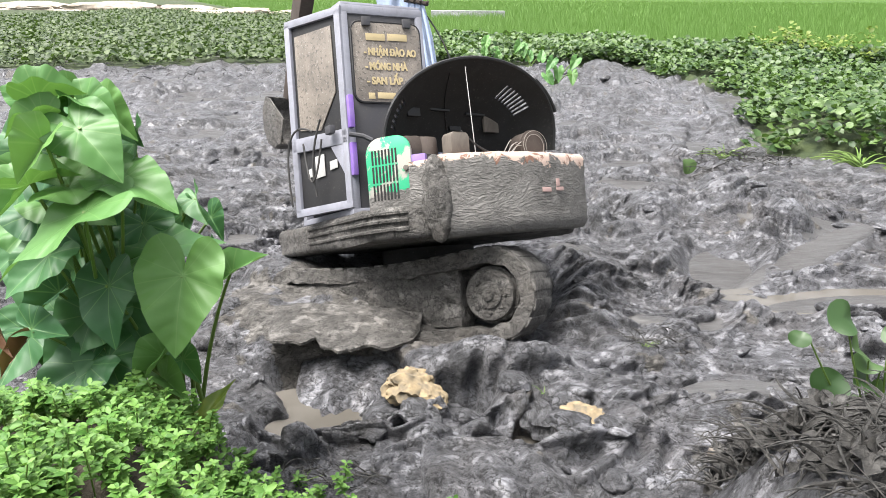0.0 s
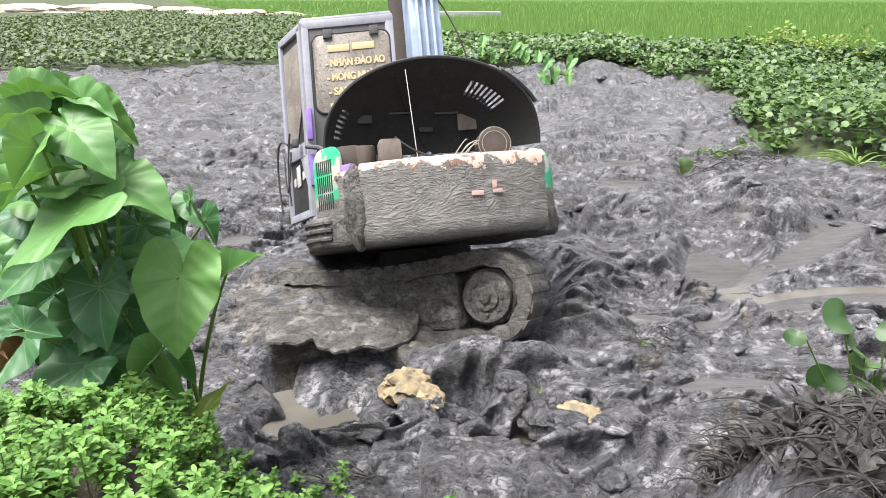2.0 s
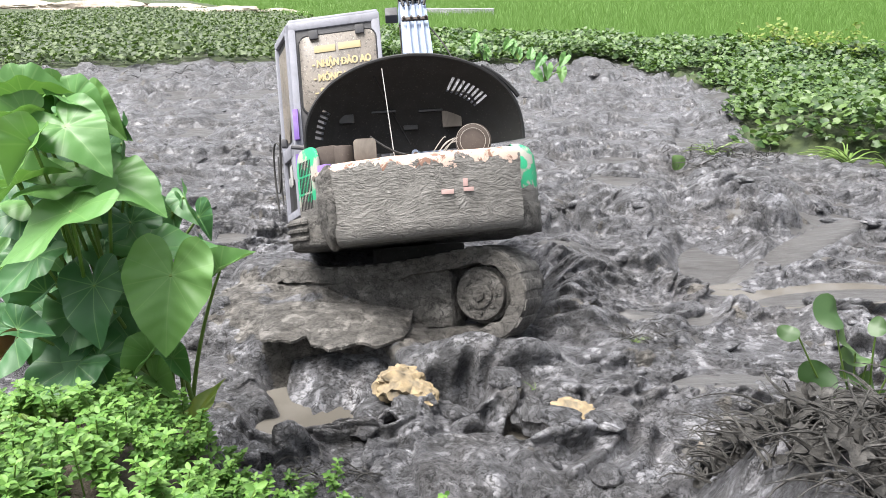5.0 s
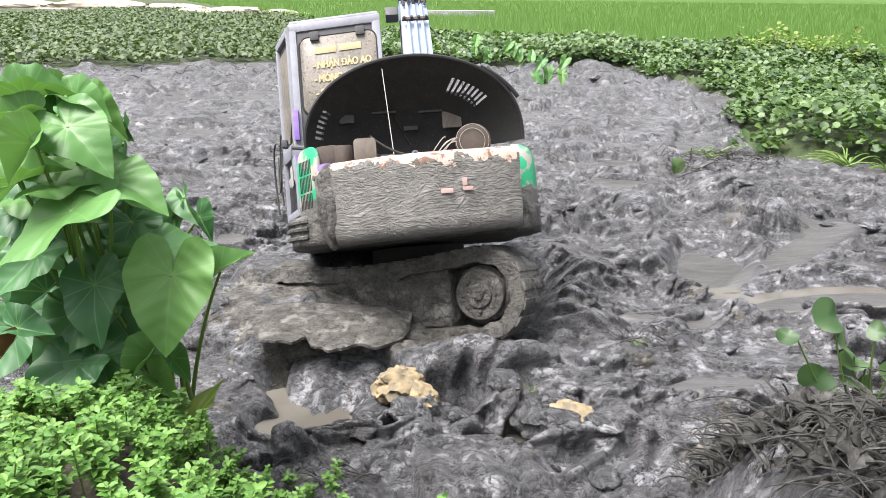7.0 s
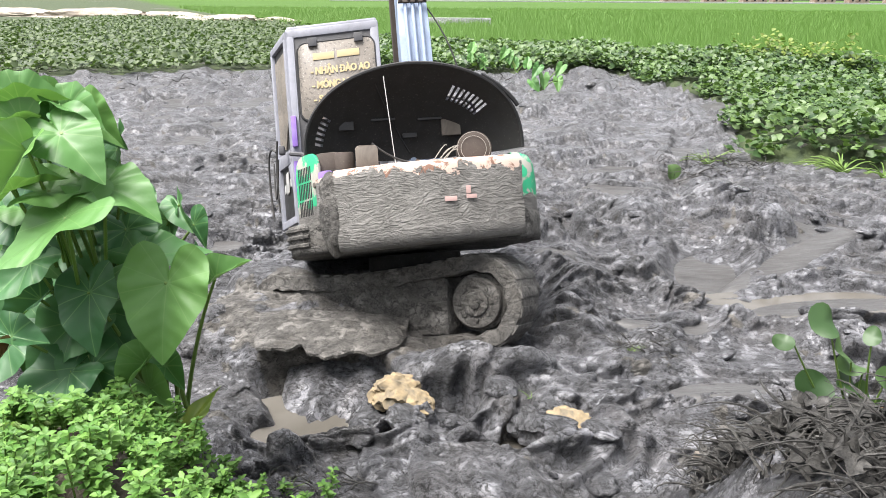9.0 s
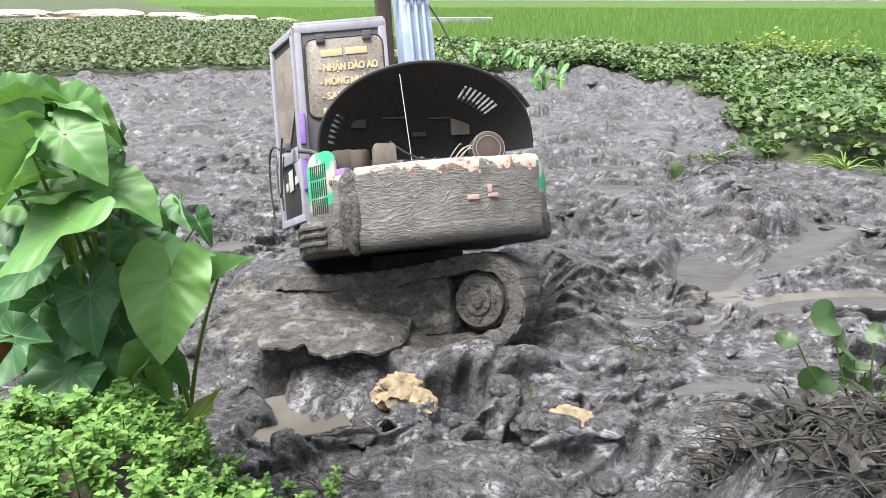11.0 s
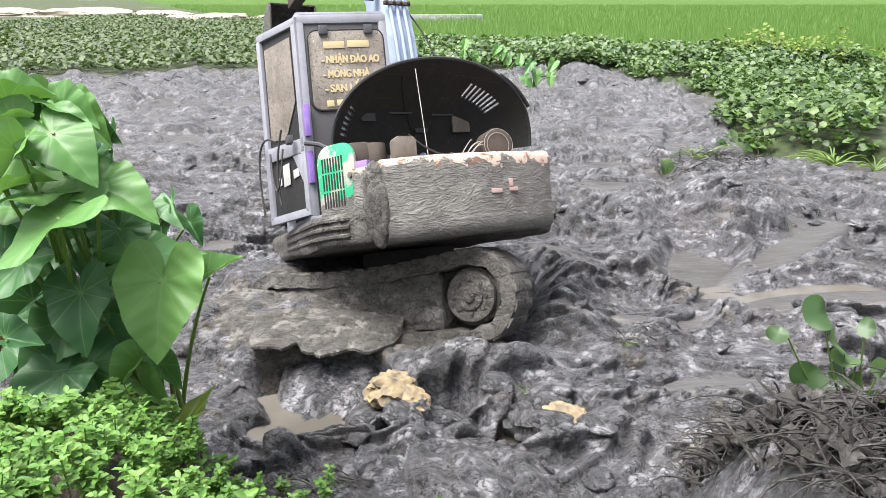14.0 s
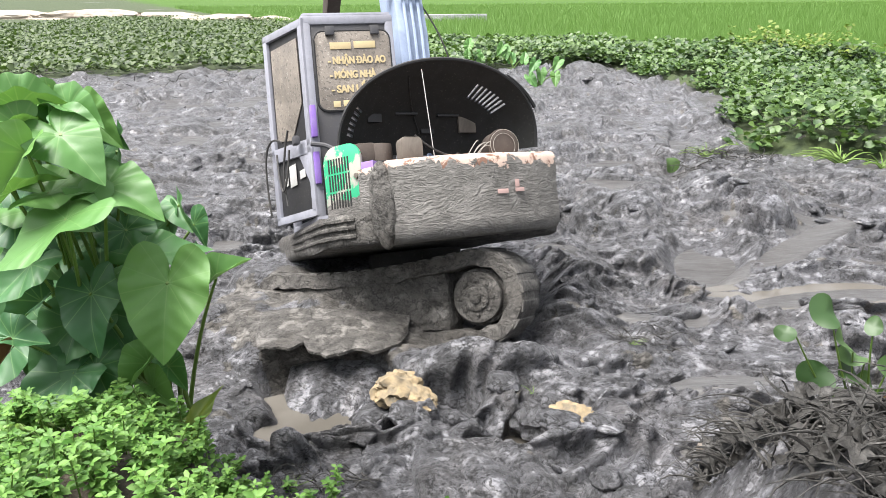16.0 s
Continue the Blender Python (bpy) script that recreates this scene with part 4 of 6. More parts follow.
tube(bow(on_door(0.2, 0.66, 0.04), on_door(0.3, 0.05, 0.04), (-0.02, 0.06, 0)), 0.009, 6, hose)
tube(bow(on_door(0.42, 0.5, 0.04), on_door(0.2, 0.5, 0.04), (-0.02, 0, -0.33), 12), 0.008, 6, hose)
tube(bow(on_door(0.6, 0.0, 0.04), on_door(0.3, 0.58, 0.04), (-0.05, 0.1, 0.25), 12), 0.009, 6, hose)
part("cable", hose, RUBBER, door)
latch = box((0.05, 0.09, 0.07), on_door(0.12, 0.56, 0.03), 0.012)
part("door_latch", latch, CHARCOAL, door)
for z0, z1, k in ((0.56, 0.82, 0), (0.18, 0.44, 1)):
    part("pillar_cover", slant(box((0.045, 0.05, z1 - z0), (-0.955, CY0 - 0.018, (z0 + z1) / 2), 0.008)), PURPLE, cab, "purple painted pillar cover")
bar = tube([(-1.0, -0.52, 0.5), (-0.9, -0.56, 0.48), (-0.84, -0.6, 0.44)], 0.02, 8)
part("grab_bar", bar, CHARCOAL, cab)


# left vent panel, blue corner piece, right corner panel
def wall_strip(p, q, z0, z1, thick=0.02, bevel=0.01, top_round=0.0):
    p, q = Vector(p), Vector(q)
    ln = (q - p).length
    d = (q - p).normalized()
    m = Matrix(((d.x, 0, d.y, p.x), (d.y, 0, -d.x, p.y), (0, 1, 0, 0), (0, 0, 0, 1)))
    line = [(0, z0), (ln, z0)] + (arc_points(ln - top_round, z1 - top_round, top_round, 0, 90, 6) + arc_points(top_round, z1 - top_round, top_round, 90, 180, 6) if top_round else [(ln, z1), (0, z1)])
    return prism(line, 0, thick, bevel, m=m), m, ln


G0, G1 = (-0.93, -0.66), (-0.735, -0.99)
panel_bm, GM, gl = wall_strip(G0, G1, -0.2, 0.42, 0.03, 0.01, 0.12)
vent_panel = upper("vent_panel", panel_bm, GREEN, "green and white slotted side panel, muddy below")
for c in range(8):
    for z0, z1 in ((-0.06, 0.06), (0.075, 0.2), (0.215, 0.325)):
        u = 0.05 + c * 0.029
        slot = prism([(u, z0), (u + 0.015, z0), (u + 0.015, z1), (u, z1)], 0.0295, 0.0325, 0, m=GM)
        part("slot", slot, SOOT, vent_panel)
part("panel_knob", prism(arc_points(0.345, 0.16, 0.022, 0, 330, 11), 0.03, 0.05, 0.004, m=GM), TAN, vent_panel)
corner_bm, _, _ = wall_strip((-0.76, -0.98), (-0.63, -1.2), -0.2, 0.2, 0.03, 0.01)
corner = upper("corner_piece", corner_bm, CREAM)
part("blue_cover", box((0.11, 0.06, 0.11), (-0.7, -1.03, 0.2), 0.01, Matrix.Rotation(radians(-50), 4, "Z")), PURPLE, corner, "small violet-blue cover")
right_bm = bmesh.new()
loops = []
for z, g in ((-0.37, 0.03), (-0.33, 0.0), (-0.1, -0.01), (0.12, -0.01), (0.24, 0.0), (0.3, 0.03), (0.33, 0.09)):
    loops.append([right_bm.verts.new((x, y, z)) for x, y in [(0.765 - g, -0.5)] + arc_points(0.765, -0.8, 0.205 - g, -88, 0, 10) + [(0.97 - g, -0.4), (0.765, -0.4)]])
for a, b in zip(loops, loops[1:]):
    for k in range(len(a)):
        right_bm.faces.new((a[k], a[(k + 1) % len(a)], b[(k + 1) % len(b)], b[k]))
right_bm.faces.new(loops[-1])
upper("corner_panel", roughen(right_bm, 0.006, 8), GREEN, "rounded green and white corner panel, muddy below")
upper("side_tank", box((0.42, 1.1, 0.55), (0.78, 0.25, 0.12), 0.05), PURPLE, "purple side tank")


# bonnet: a raised dish-shaped hood, dark inside
def bonnet_point(phi, r, push=0.0):
    x = 0.025 + 0.87 * math.cos(phi) * r
    z = 0.39 + 0.66 * math.sin(phi) ** 0.82 * r
    rim_y = -0.8 - 0.24 * math.sin(phi)
    y = -0.5 + (rim_y + 0.5) * r**2.2
    out = Vector((math.cos(phi), 0.9 - 0.6 * r, math.sin(phi))).normalized() * push
    return Vector((x, y, z)) + out


def bonnet_shell(push, open_slots):
    bm = bmesh.new()
    nphi, nr = 96, 14
    grid = [[bm.verts.new(bonnet_point(math.pi * i / nphi, 0.03 + 0.97 * j / nr, push)) for j in range(nr + 1)] for i in range(nphi + 1)]
    for i in range(nphi):
        for j in range(nr):
            deg = 180 * (i + 0.5) / nphi
            slot = open_slots and ((33 < deg < 63 and i % 2 and 10 <= j <= 11) or (150 < deg < 172 and i % 2 and j == 12))
            if not slot:
                bm.faces.new((grid[i][j], grid[i + 1][j], grid[i + 1][j + 1], grid[i][j + 1]))
    return bm, grid


inner_bm, _ = bonnet_shell(0.0, True)
bonnet = upper("engine_bonnet", inner_bm, SOOT, "raised engine bonnet, sooty black inside")
outer_bm, _ = bonnet_shell(0.022, True)
part("outer_skin", outer_bm, LAVENDER, bonnet, "lavender-grey outer skin of the bonnet")
lip = tube([bonnet_point(math.pi * i / 60, 1.0, 0.011) for i in range(61)], 0.014, 6)
part("rim_seal", lip, BLACK, bonnet, "worn black rubber seal along the rim")
flap = tube([bonnet_point(radians(a), 1.0, 0.03) + Vector((0.01 * (50 - a) / 10, 0, 0)) for a in (52, 46, 40, 34, 28, 24)], 0.018, 6)
part("loose_seal", flap, BLACK, bonnet, "torn black seal hanging off the rim")
prop = tube(bow((-0.2, -1.03, 0.97), (-0.155, -1.02, 0.26), (0.0, 0, 0)), 0.0036, 6)
part("prop_rod", prop, WHITE, bonnet, "thin white prop rod")
for phi, r, w, h in ((150, 0.72, 0.12, 0.07), (120, 0.55, 0.2, 0.02), (70, 0.5, 0.2, 0.02), (42, 0.5, 0.16, 0.14), (95, 0.3, 0.12, 0.04)):
    p = bonnet_point(radians(phi), r)
    part("bracket", box((w, 0.03, h), p + Vector((0, -0.015, 0)), 0.006), BLACK if h < 0.1 else TAN, bonnet)
seam = tube([bonnet_point(radians(112), 0.1 + 0.088 * k) + Vector((0, -0.008, 0)) for k in range(10)], 0.006, 5)
part("seam", seam, BLACK, bonnet)

# engine bay
engine_bm = box((1.5, 0.55, 0.3), (0.05, -0.75, 0.12), 0.03)
engine = upper("engine", engine_bm, SOOT, "oily engine under the raised bonnet")
part("air_filter", disc(0.13, 0.2, (0.47, -0.93, 0.365), "y", 0.03, 28), RUST, engine, "rusty round air filter housing")
for k in (0, 2):
    part("coil_wire", tube([(0.46 + (0.1 + 0.015 * k) * math.cos(a), -1.04 - 0.004 * k, 0.36 + (0.1 + 0.015 * k) * math.sin(a)) for a in (j * math.pi / 12 for j in range(25))], 0.002, 5), WIRE, engine)
part("filter_band", tube([(0.47 + 0.133 * math.cos(a), -1.0, 0.365 + 0.133 * math.sin(a)) for a in (k * math.pi / 14 for k in range(29))], 0.008, 5), RUST, engine)
part("expansion_tank", roughen(prism(round_rect(-0.46, -0.29, 0.24, 0.42, 0.03), 1.0, 1.12, 0.012, m=REAR), 0.004, 12), TAN, engine, "dusty tan plastic tank")
part("oil_filter", roughen(disc(0.085, 0.2, (-0.55, -0.92, 0.31), "z", 0.03, 22), 0.012, 9), RUST, engine)
part("brown_canister", roughen(box((0.2, 0.16, 0.2), (-0.68, -0.88, 0.32), 0.05), 0.01, 9, 1), RUST, engine)
part("fuel_line", tube(bow((-0.33, -1.08, 0.44), (0.1, -1.1, 0.27), (0, 0, -0.06)), 0.008, 6), RUBBER, engine)
wires = bmesh.new()
for k in range(7):
    a = Vector((0.16 + random.uniform(-0.05, 0.2), -1.0, 0.28))
    tube(bow(a, a + Vector((random.uniform(0.06, 0.2), random.uniform(-0.03, 0.05), random.uniform(0.0, 0.14))), (random.uniform(-0.03, 0.03), 0, 0.05)), 0.004, 5, wires)
part("loose_wires", wires, WIRE, engine, "tangle of loose pale wires")
part("lifting_eye", tube(bow((-0.02, -1.1, 0.24), (0.04, -1.1, 0.24), (0, 0, 0.05)), 0.007, 6), RUST, counterweight)

# boom, arm and bucket, each drawn along +y from its pin
BOOM_FOOT = Vector((0.165, 0.1, 0.12))
L1, L2, BEND = 2.1, 2.2, 45.0
TIP = Vector((0, L1 + L2 * math.cos(radians(BEND)), -L2 * math.sin(radians(BEND))))
ELBOW = Vector((0, L1, 0))


def beam(points, widths, heights, bm=None):
    """A box beam along points in y and z; full width and height at each."""
    own = bmesh.new()
    loops = []
    for (y, z), w, h in zip(points, widths, heights):
        loops.append([own.verts.new(c) for c in ((-w / 2, y, z - h / 2), (w / 2, y, z - h / 2), (w / 2, y, z + h / 2), (-w / 2, y, z + h / 2))])
    for a, b in zip(loops, loops[1:]):
        for k in range(4):
            own.faces.new((a[k], a[(k + 1) % 4], b[(k + 1) % 4], b[k]))
    own.faces.new(loops[0][::-1])
    own.faces.new(loops[-1])
    bmesh.ops.bevel(own, geom=own.edges[:], offset=0.012, segments=2, profile=0.6, affect="EDGES")
    return joined(bm, own)


boom = upper("boom", beam([(0, 0), (0.7, 0.06), (1.5, 0.08), (L1, 0.02), (L1 + 0.45, -0.3), (TIP.y - 0.1, TIP.z + 0.08), (TIP.y + 0.06, TIP.z)], [0.31, 0.3, 0.29, 0.27, 0.24, 0.21, 0.18], [0.26, 0.34, 0.38, 0.4, 0.36, 0.28, 0.2]), BOOM_BLUE, "faded pale blue excavator boom")
for x in (-0.07, 0.0, 0.07):
    part("hydraulic_pipe", tube([(x, 0.3, 0.24), (x, 0.8, 0.28), (x, 1.5, 0.3), (x, L1 - 0.1, 0.27), (x, L1 + 0.3, 0.06)], 0.017, 8), BOOM_BLUE, boom)
for y in (0.5, 1.82):
    part("pipe_clamp", box((0.27, 0.035, 0.03), (0, y, 0.3), 0.006), RUST, boom)
    for x in (-0.11, -0.035, 0.035, 0.11):
        part("clamp_bolt", disc(0.014, 0.03, (x, y, 0.325), "z", 0.004, 8), RUST, boom)
part("work_lamp", box((0.13, 0.11, 0.12), (-0.23, 1.98, 0.2), 0.015), CHARCOAL, boom, "grey boxy work lamp")
hoses = bmesh.new()
for k, x in enumerate((-0.1, -0.05, 0.0, 0.06, 0.11)):
    tube(bow((x, L1 - 0.05, 0.25), (x * 1.3, L1 + 0.75, -0.2), (0.03 * (k - 2), 0.05, 0.2 + 0.05 * (k % 3)), 12), 0.015, 7, hoses)
tube(bow((0.13, 0.9, 0.25), (0.5, 0.75, -0.1), (0.12, -0.05, 0.28), 14), 0.014, 7, hoses)
tube(bow((0.14, 1.8, 0.2), (0.42, 0.55, 0.0), (0.1, 0, 0.1), 12), 0.008, 6, hoses)
part("hydraulic_hose", hoses, RUBBER, boom, "black hydraulic hoses looped over the boom")
part("arm_cylinder", tube([(0, L1 + 0.1, 0.28), (0, L1 + 0.75, -0.12)], 0.055, 12), BOOM_BLUE, boom)
part("knuckle", disc(0.07, 0.3, (0, L1 + 0.12, 0.24), "x", 0.01, 16), RUST, boom)

ARM_L = 1.9
arm = upper("arm", beam([(-0.35, 0.08), (0, 0.02), (0.5, 0.0), (ARM_L, -0.02)], [0.16, 0.2, 0.18, 0.15], [0.16, 0.32, 0.26, 0.15]), RUST, "rusty brown dipper arm")
part("bucket_cylinder", tube([(0, 0.1, 0.22), (0, 1.0, 0.2)], 0.05, 12), RUST, arm)

bucket_bm = bmesh.new()
prof = [(0.0, 0.0), (0.06, 0.16), (-0.02, 0.4), (-0.2, 0.56), (-0.42, 0.58), (-0.6, 0.5)]
for x in (-0.33, 0.33):
    joined(bucket_bm, prism([(y, z) for z, y in prof] + [(0.2, -0.62), (0.0, -0.12)], x - 0.012, x + 0.012, 0.004, m=Matrix(((0, 0, 1, 0), (1, 0, 0, 0), (0, 1, 0, 0), (0, 0, 0, 1)))))
for (za, ya), (zb, yb) in zip(prof, prof[1:]):
    d = Vector((0, yb - ya, zb - za))
    turn = Matrix.Rotation(math.atan2(d.z, d.y), 4, "X")
    box((0.66, d.length + 0.02, 0.025), (0, (ya + yb) / 2, (za + zb) / 2), 0.004, turn, bucket_bm)
bucket = upper("bucket", roughen(bucket_bm, 0.006, 6), CAKED, "toothed digging bucket covered in wet mud")
for x in (-0.28, -0.14, 0.0, 0.14, 0.28):
    part("tooth", box((0.06, 0.05, 0.18), (x, 0.47, -0.66), 0.012), CAKED, bucket)


# ---- clods, clay and the broken slab ----
def scatter_mesh(name, verts, faces, material, label, category):
    me = bpy.data.meshes.new(name)
    me.from_pydata(np.asarray(verts).tolist(), [], faces)
    me.materials.append(material)
    me.polygons.foreach_set("use_smooth", [True] * len(me.polygons))
    return tagged(new(name, me), label, category, kind="stuff")


def clod_mesh(seed, material, squash=0.6, amp=0.32, sub=4):
    bm = bmesh.new()
    bmesh.ops.create_icosphere(bm, subdivisions=sub, radius=1)
    off = Vector((seed * 3.7, seed * 1.9, seed))
    for v in bm.verts:
        p = v.co.copy()
        crag = 1 + amp * noise.noise(p * 0.9 + off) - amp * 1.3 * abs(noise.noise(p * 1.8 + off)) - 0.8 * amp * abs(noise.noise(p * 4.2 + off)) - 0.35 * amp * abs(noise.noise(p * 9 + off))
        v.co = Vector((p.x * crag, p.y * crag, p.z * crag * squash)) * CLOD_R
    return mesh_of(bm, "mud_clod", material)


CLOD_R = 0.08
CLODS = [clod_mesh(k, MUD, 0.55 + 0.05 * k, 0.22, 3) for k in range(9)]
rnd = random.Random(11)


def put_clod(x, y, r, name="mud_clod", mesh=None, label="craggy clod of wet grey mud", group="clods of mud", sink=0.3, long=1.0, turn=None, tip=0.0):
    ob = new(name, mesh or rnd.choice(CLODS))
    ob.matrix_basis = Matrix.Translation((x, y, zg(x, y) + r * sink)) @ Euler((radians(tip), radians(rnd.uniform(-15, 15)), radians(rnd.uniform(0, 360) if turn is None else turn))).to_matrix().to_4x4() @ Matrix.Diagonal((r * long / CLOD_R, r / CLOD_R, r / CLOD_R, 1))
    return tagged(ob, label, "mud", group)


# rolls and blocks thrown up between the machine and the bank
put_clod(3.42, 6.05, 0.09, long=1.9, turn=5, label="small dark lump standing in a pale puddle")
made = 0
while made < 60:
    y = 3.3 * (13 / 3.3) ** rnd.random()
    x = rnd.uniform(-0.5, 0.62) * y
    wet_here = (2.3 < x < 4.9 and 5.9 < y < 8.1) or (-1.8 < x < 1.15 and 4.95 < y < 7.6) or y < float(bank_line(np.array([x]))[0])
    wet_here = wet_here or any(math.hypot((x - cx) / 0.5, (y - cy) / 0.25) < 1 for cx, cy in ((-0.93, 4.3), (0.5, 3.9), (-0.75, 4.75), (0.2, 4.66), (1.65, 3.8)))
    if wet_here or zg(x, y) < -0.06 or perlin(np.array([x * 1.1]), np.array([y * 1.1]))[0] < rnd.uniform(-0.5, 0.25):
        continue
    r = rnd.choice((0.03, 0.04, 0.05, 0.07, 0.1)) * (0.8 + 0.04 * y)
    put_clod(x, y, r, long=rnd.uniform(1.0, 2.0), turn=rnd.gauss(10, 35), sink=rnd.uniform(-0.3, 0.1), label="craggy clod of wet grey mud" if r > 0.06 else "small clod of wet grey mud")
    made += 1



def clod_field(count, seed):
    """Rubble of flat, tilted mud pieces over the pond floor, too many to count."""
    r = np.random.RandomState(seed)
    shapes = []
    for k in range(14):
        bm = bmesh.new()
        bmesh.ops.create_icosphere(bm, subdivisions=3, radius=1)
        off = Vector((k * 5.1, k * 2.3, 7))
        for v in bm.verts:
            p = v.co.copy()
            q = 1 + 0.35 * noise.noise(p * 0.9 + off) - 0.4 * abs(noise.noise(p * 1.9 + off)) - 0.14 * abs(noise.noise(p * 4.5 + off))
            v.co = Vector((p.x * q, p.y * q, max(-0.4, min(0.5, p.z * q * 0.75)) + 0.07 * noise.noise(p * 3 + off)))
        bm.verts.index_update()
        shapes.append((np.array([v.co for v in bm.verts]), np.array([[v.index for v in f.verts] for f in bm.faces])))
        bm.free()
    ys = 3.15 * (23 / 3.15) ** r.rand(count * 3)
    xs = r.uniform(-0.6, 0.68, count * 3) * ys
    bare = ((xs > 2.2) & (xs < 5.0) & (ys > 5.85) & (ys < 8.1)) | ((xs > -1.9) & (xs < 1.15) & (ys > 4.95) & (ys < 7.7)) | (ys < bank_line(xs) - 0.3) | (ys > far_shore(xs) - 0.3) | (xs > right_mat_edge(ys) - 0.2)
    bare |= (ground_at(xs, ys) < -0.07) | (perlin(xs * 0.8 + 3, ys * 0.8) < r.uniform(-0.6, 0.1, count * 3))
    for cx, cy, rx, ry in ((-0.93, 4.3, 0.5, 0.3), (0.5, 3.9, 0.48, 0.2), (-0.75, 4.75, 0.55, 0.3), (0.2, 4.66, 0.6, 0.2), (1.65, 3.8, 0.5, 0.3), (2.35, 4.75, 0.6, 0.2), (2.5, 5.35, 0.35, 0.2)):
        bare |= np.hypot((xs - cx) / rx, (ys - cy) / ry) < 1
    xs, ys = xs[~bare][:count], ys[~bare][:count]
    zs = ground_at(xs, ys)
    allv, allf, base = [], [], 0
    for x, y, z in zip(xs, ys, zs):
        v, f = shapes[r.randint(14)]
        size = r.choice([0.03, 0.045, 0.06, 0.08, 0.11]) * (0.8 + 0.03 * y)
        turn = Euler((r.normal(0, 0.3), r.normal(0, 0.3), r.normal(0.1, 0.7))).to_matrix()
        m = np.array(turn) @ np.diag([size * r.uniform(1.0, 1.9), size, size * r.uniform(0.6, 1.1)])
        allv.append(v @ m.T + (x, y, z + size * r.uniform(-0.3, 0.05)))
        allf.append(f + base)
        base += len(v)
    return scatter_mesh("mud_rubble", np.concatenate(allv), np.concatenate(allf).tolist(), MUD, "rubble of broken wet grey mud over the pond floor", "mud")


CLAY_MESH = [clod_mesh(20 + k, CLAY, 0.7, 0.27) for k in range(2)]
for x, y, r, long, turn, k in ((-0.3, 4.4, 0.18, 1.3, 60, 0), (-0.16, 4.3, 0.13, 1.4, -40, 1), (-0.27, 4.52, 0.13, 1.2, 80, 1), (0.88, 4.02, 0.17, 1.3, -60, 1)):
    put_clod(x, y, r, "clay_lump", CLAY_MESH[k], "broken lump of ochre yellow clay in grey mud", "lumps of clay", 0.0, long, turn)
for x, y, r, long, turn in ((-0.42, 4.28, 0.14, 1.5, 20), (-0.2, 4.12, 0.13, 1.4, -30), (-0.02, 4.3, 0.12, 1.3, 50), (0.6, 4.2, 0.15, 1.2, 75), (0.78, 4.22, 0.1, 1.5, -20), (0.72, 3.8, 0.1, 1.7, 10), (1.0, 3.85, 0.09, 1.6, -30)):
    put_clod(x, y, r, long=long, turn=turn, sink=0.1)


def make_slab(x0, y0, w, d, z_back, z_front, thick, turn, label, seed=0.0, material=CAKED):
    """A bent sheet of mud broken off along its front edge."""
    bm = bmesh.new()
    nu, nv = 40, 20
    layers = []
    for s in (0, 1):
        rows = []
        for i in range(nu + 1):
            u = i / nu
            edge = (0.35 + 0.75 * math.sin(math.pi * min(1, max(0, u))) ** 0.5) * (1 + 0.3 * noise.noise(Vector((u * 4, seed, 0))) + 0.12 * noise.noise(Vector((u * 15, seed, 4))))
            row = []
            for j in range(nv + 1):
                v = j / nv
                z = z_back + (z_front - z_back) * v**1.4 + 0.045 * noise.noise(Vector((u * 3, v * 2, seed + 3))) + 0.012 * noise.noise(Vector((u * 14, v * 9, seed)))
                z += 0.05 * math.sin(math.pi * u) - s * thick * (1 - 0.55 * v)
                row.append(bm.verts.new((w * (u - 0.5), -d * v * edge, z)))
            rows.append(row)
        layers.append(rows)
    for s, rows in enumerate(layers):
        for i in range(nu):
            for j in range(nv):
                bm.faces.new((rows[i][j], rows[i + 1][j], rows[i + 1][j + 1], rows[i][j + 1]))
    top, low = layers
    for i in range(nu):
        bm.faces.new((top[i][nv], top[i + 1][nv], low[i + 1][nv], low[i][nv]))
    for j in range(nv):
        for i in (0, nu):
            bm.faces.new((top[i][j], top[i][j + 1], low[i][j + 1], low[i][j]))
    ob = part("mud_slab", bm, material)
    ob.matrix_basis = pose(x0, y0, 0, 0, 0, turn)
    return tagged(ob, label, "mud")


make_slab(-0.84, 5.35, 1.2, 0.58, 0.25, 0.19, 0.05, -4, "overhanging crust of grey mud with a ragged broken edge")
make_slab(-0.76, 5.0, 0.8, 0.56, 0.02, -0.22, 0.05, -10, "tilted plate of smooth mud sliding into a puddle", 5.0, MUD)


clod_field(260, 31)


# ---- plants ----
LEAF_OUT = [(0, 0.82), (7, 0.72), (15, 0.63), (30, 0.53), (48, 0.46), (70, 0.43), (90, 0.42), (110, 0.435), (130, 0.46), (150, 0.46), (164, 0.38), (174, 0.22), (180, 0.13)]


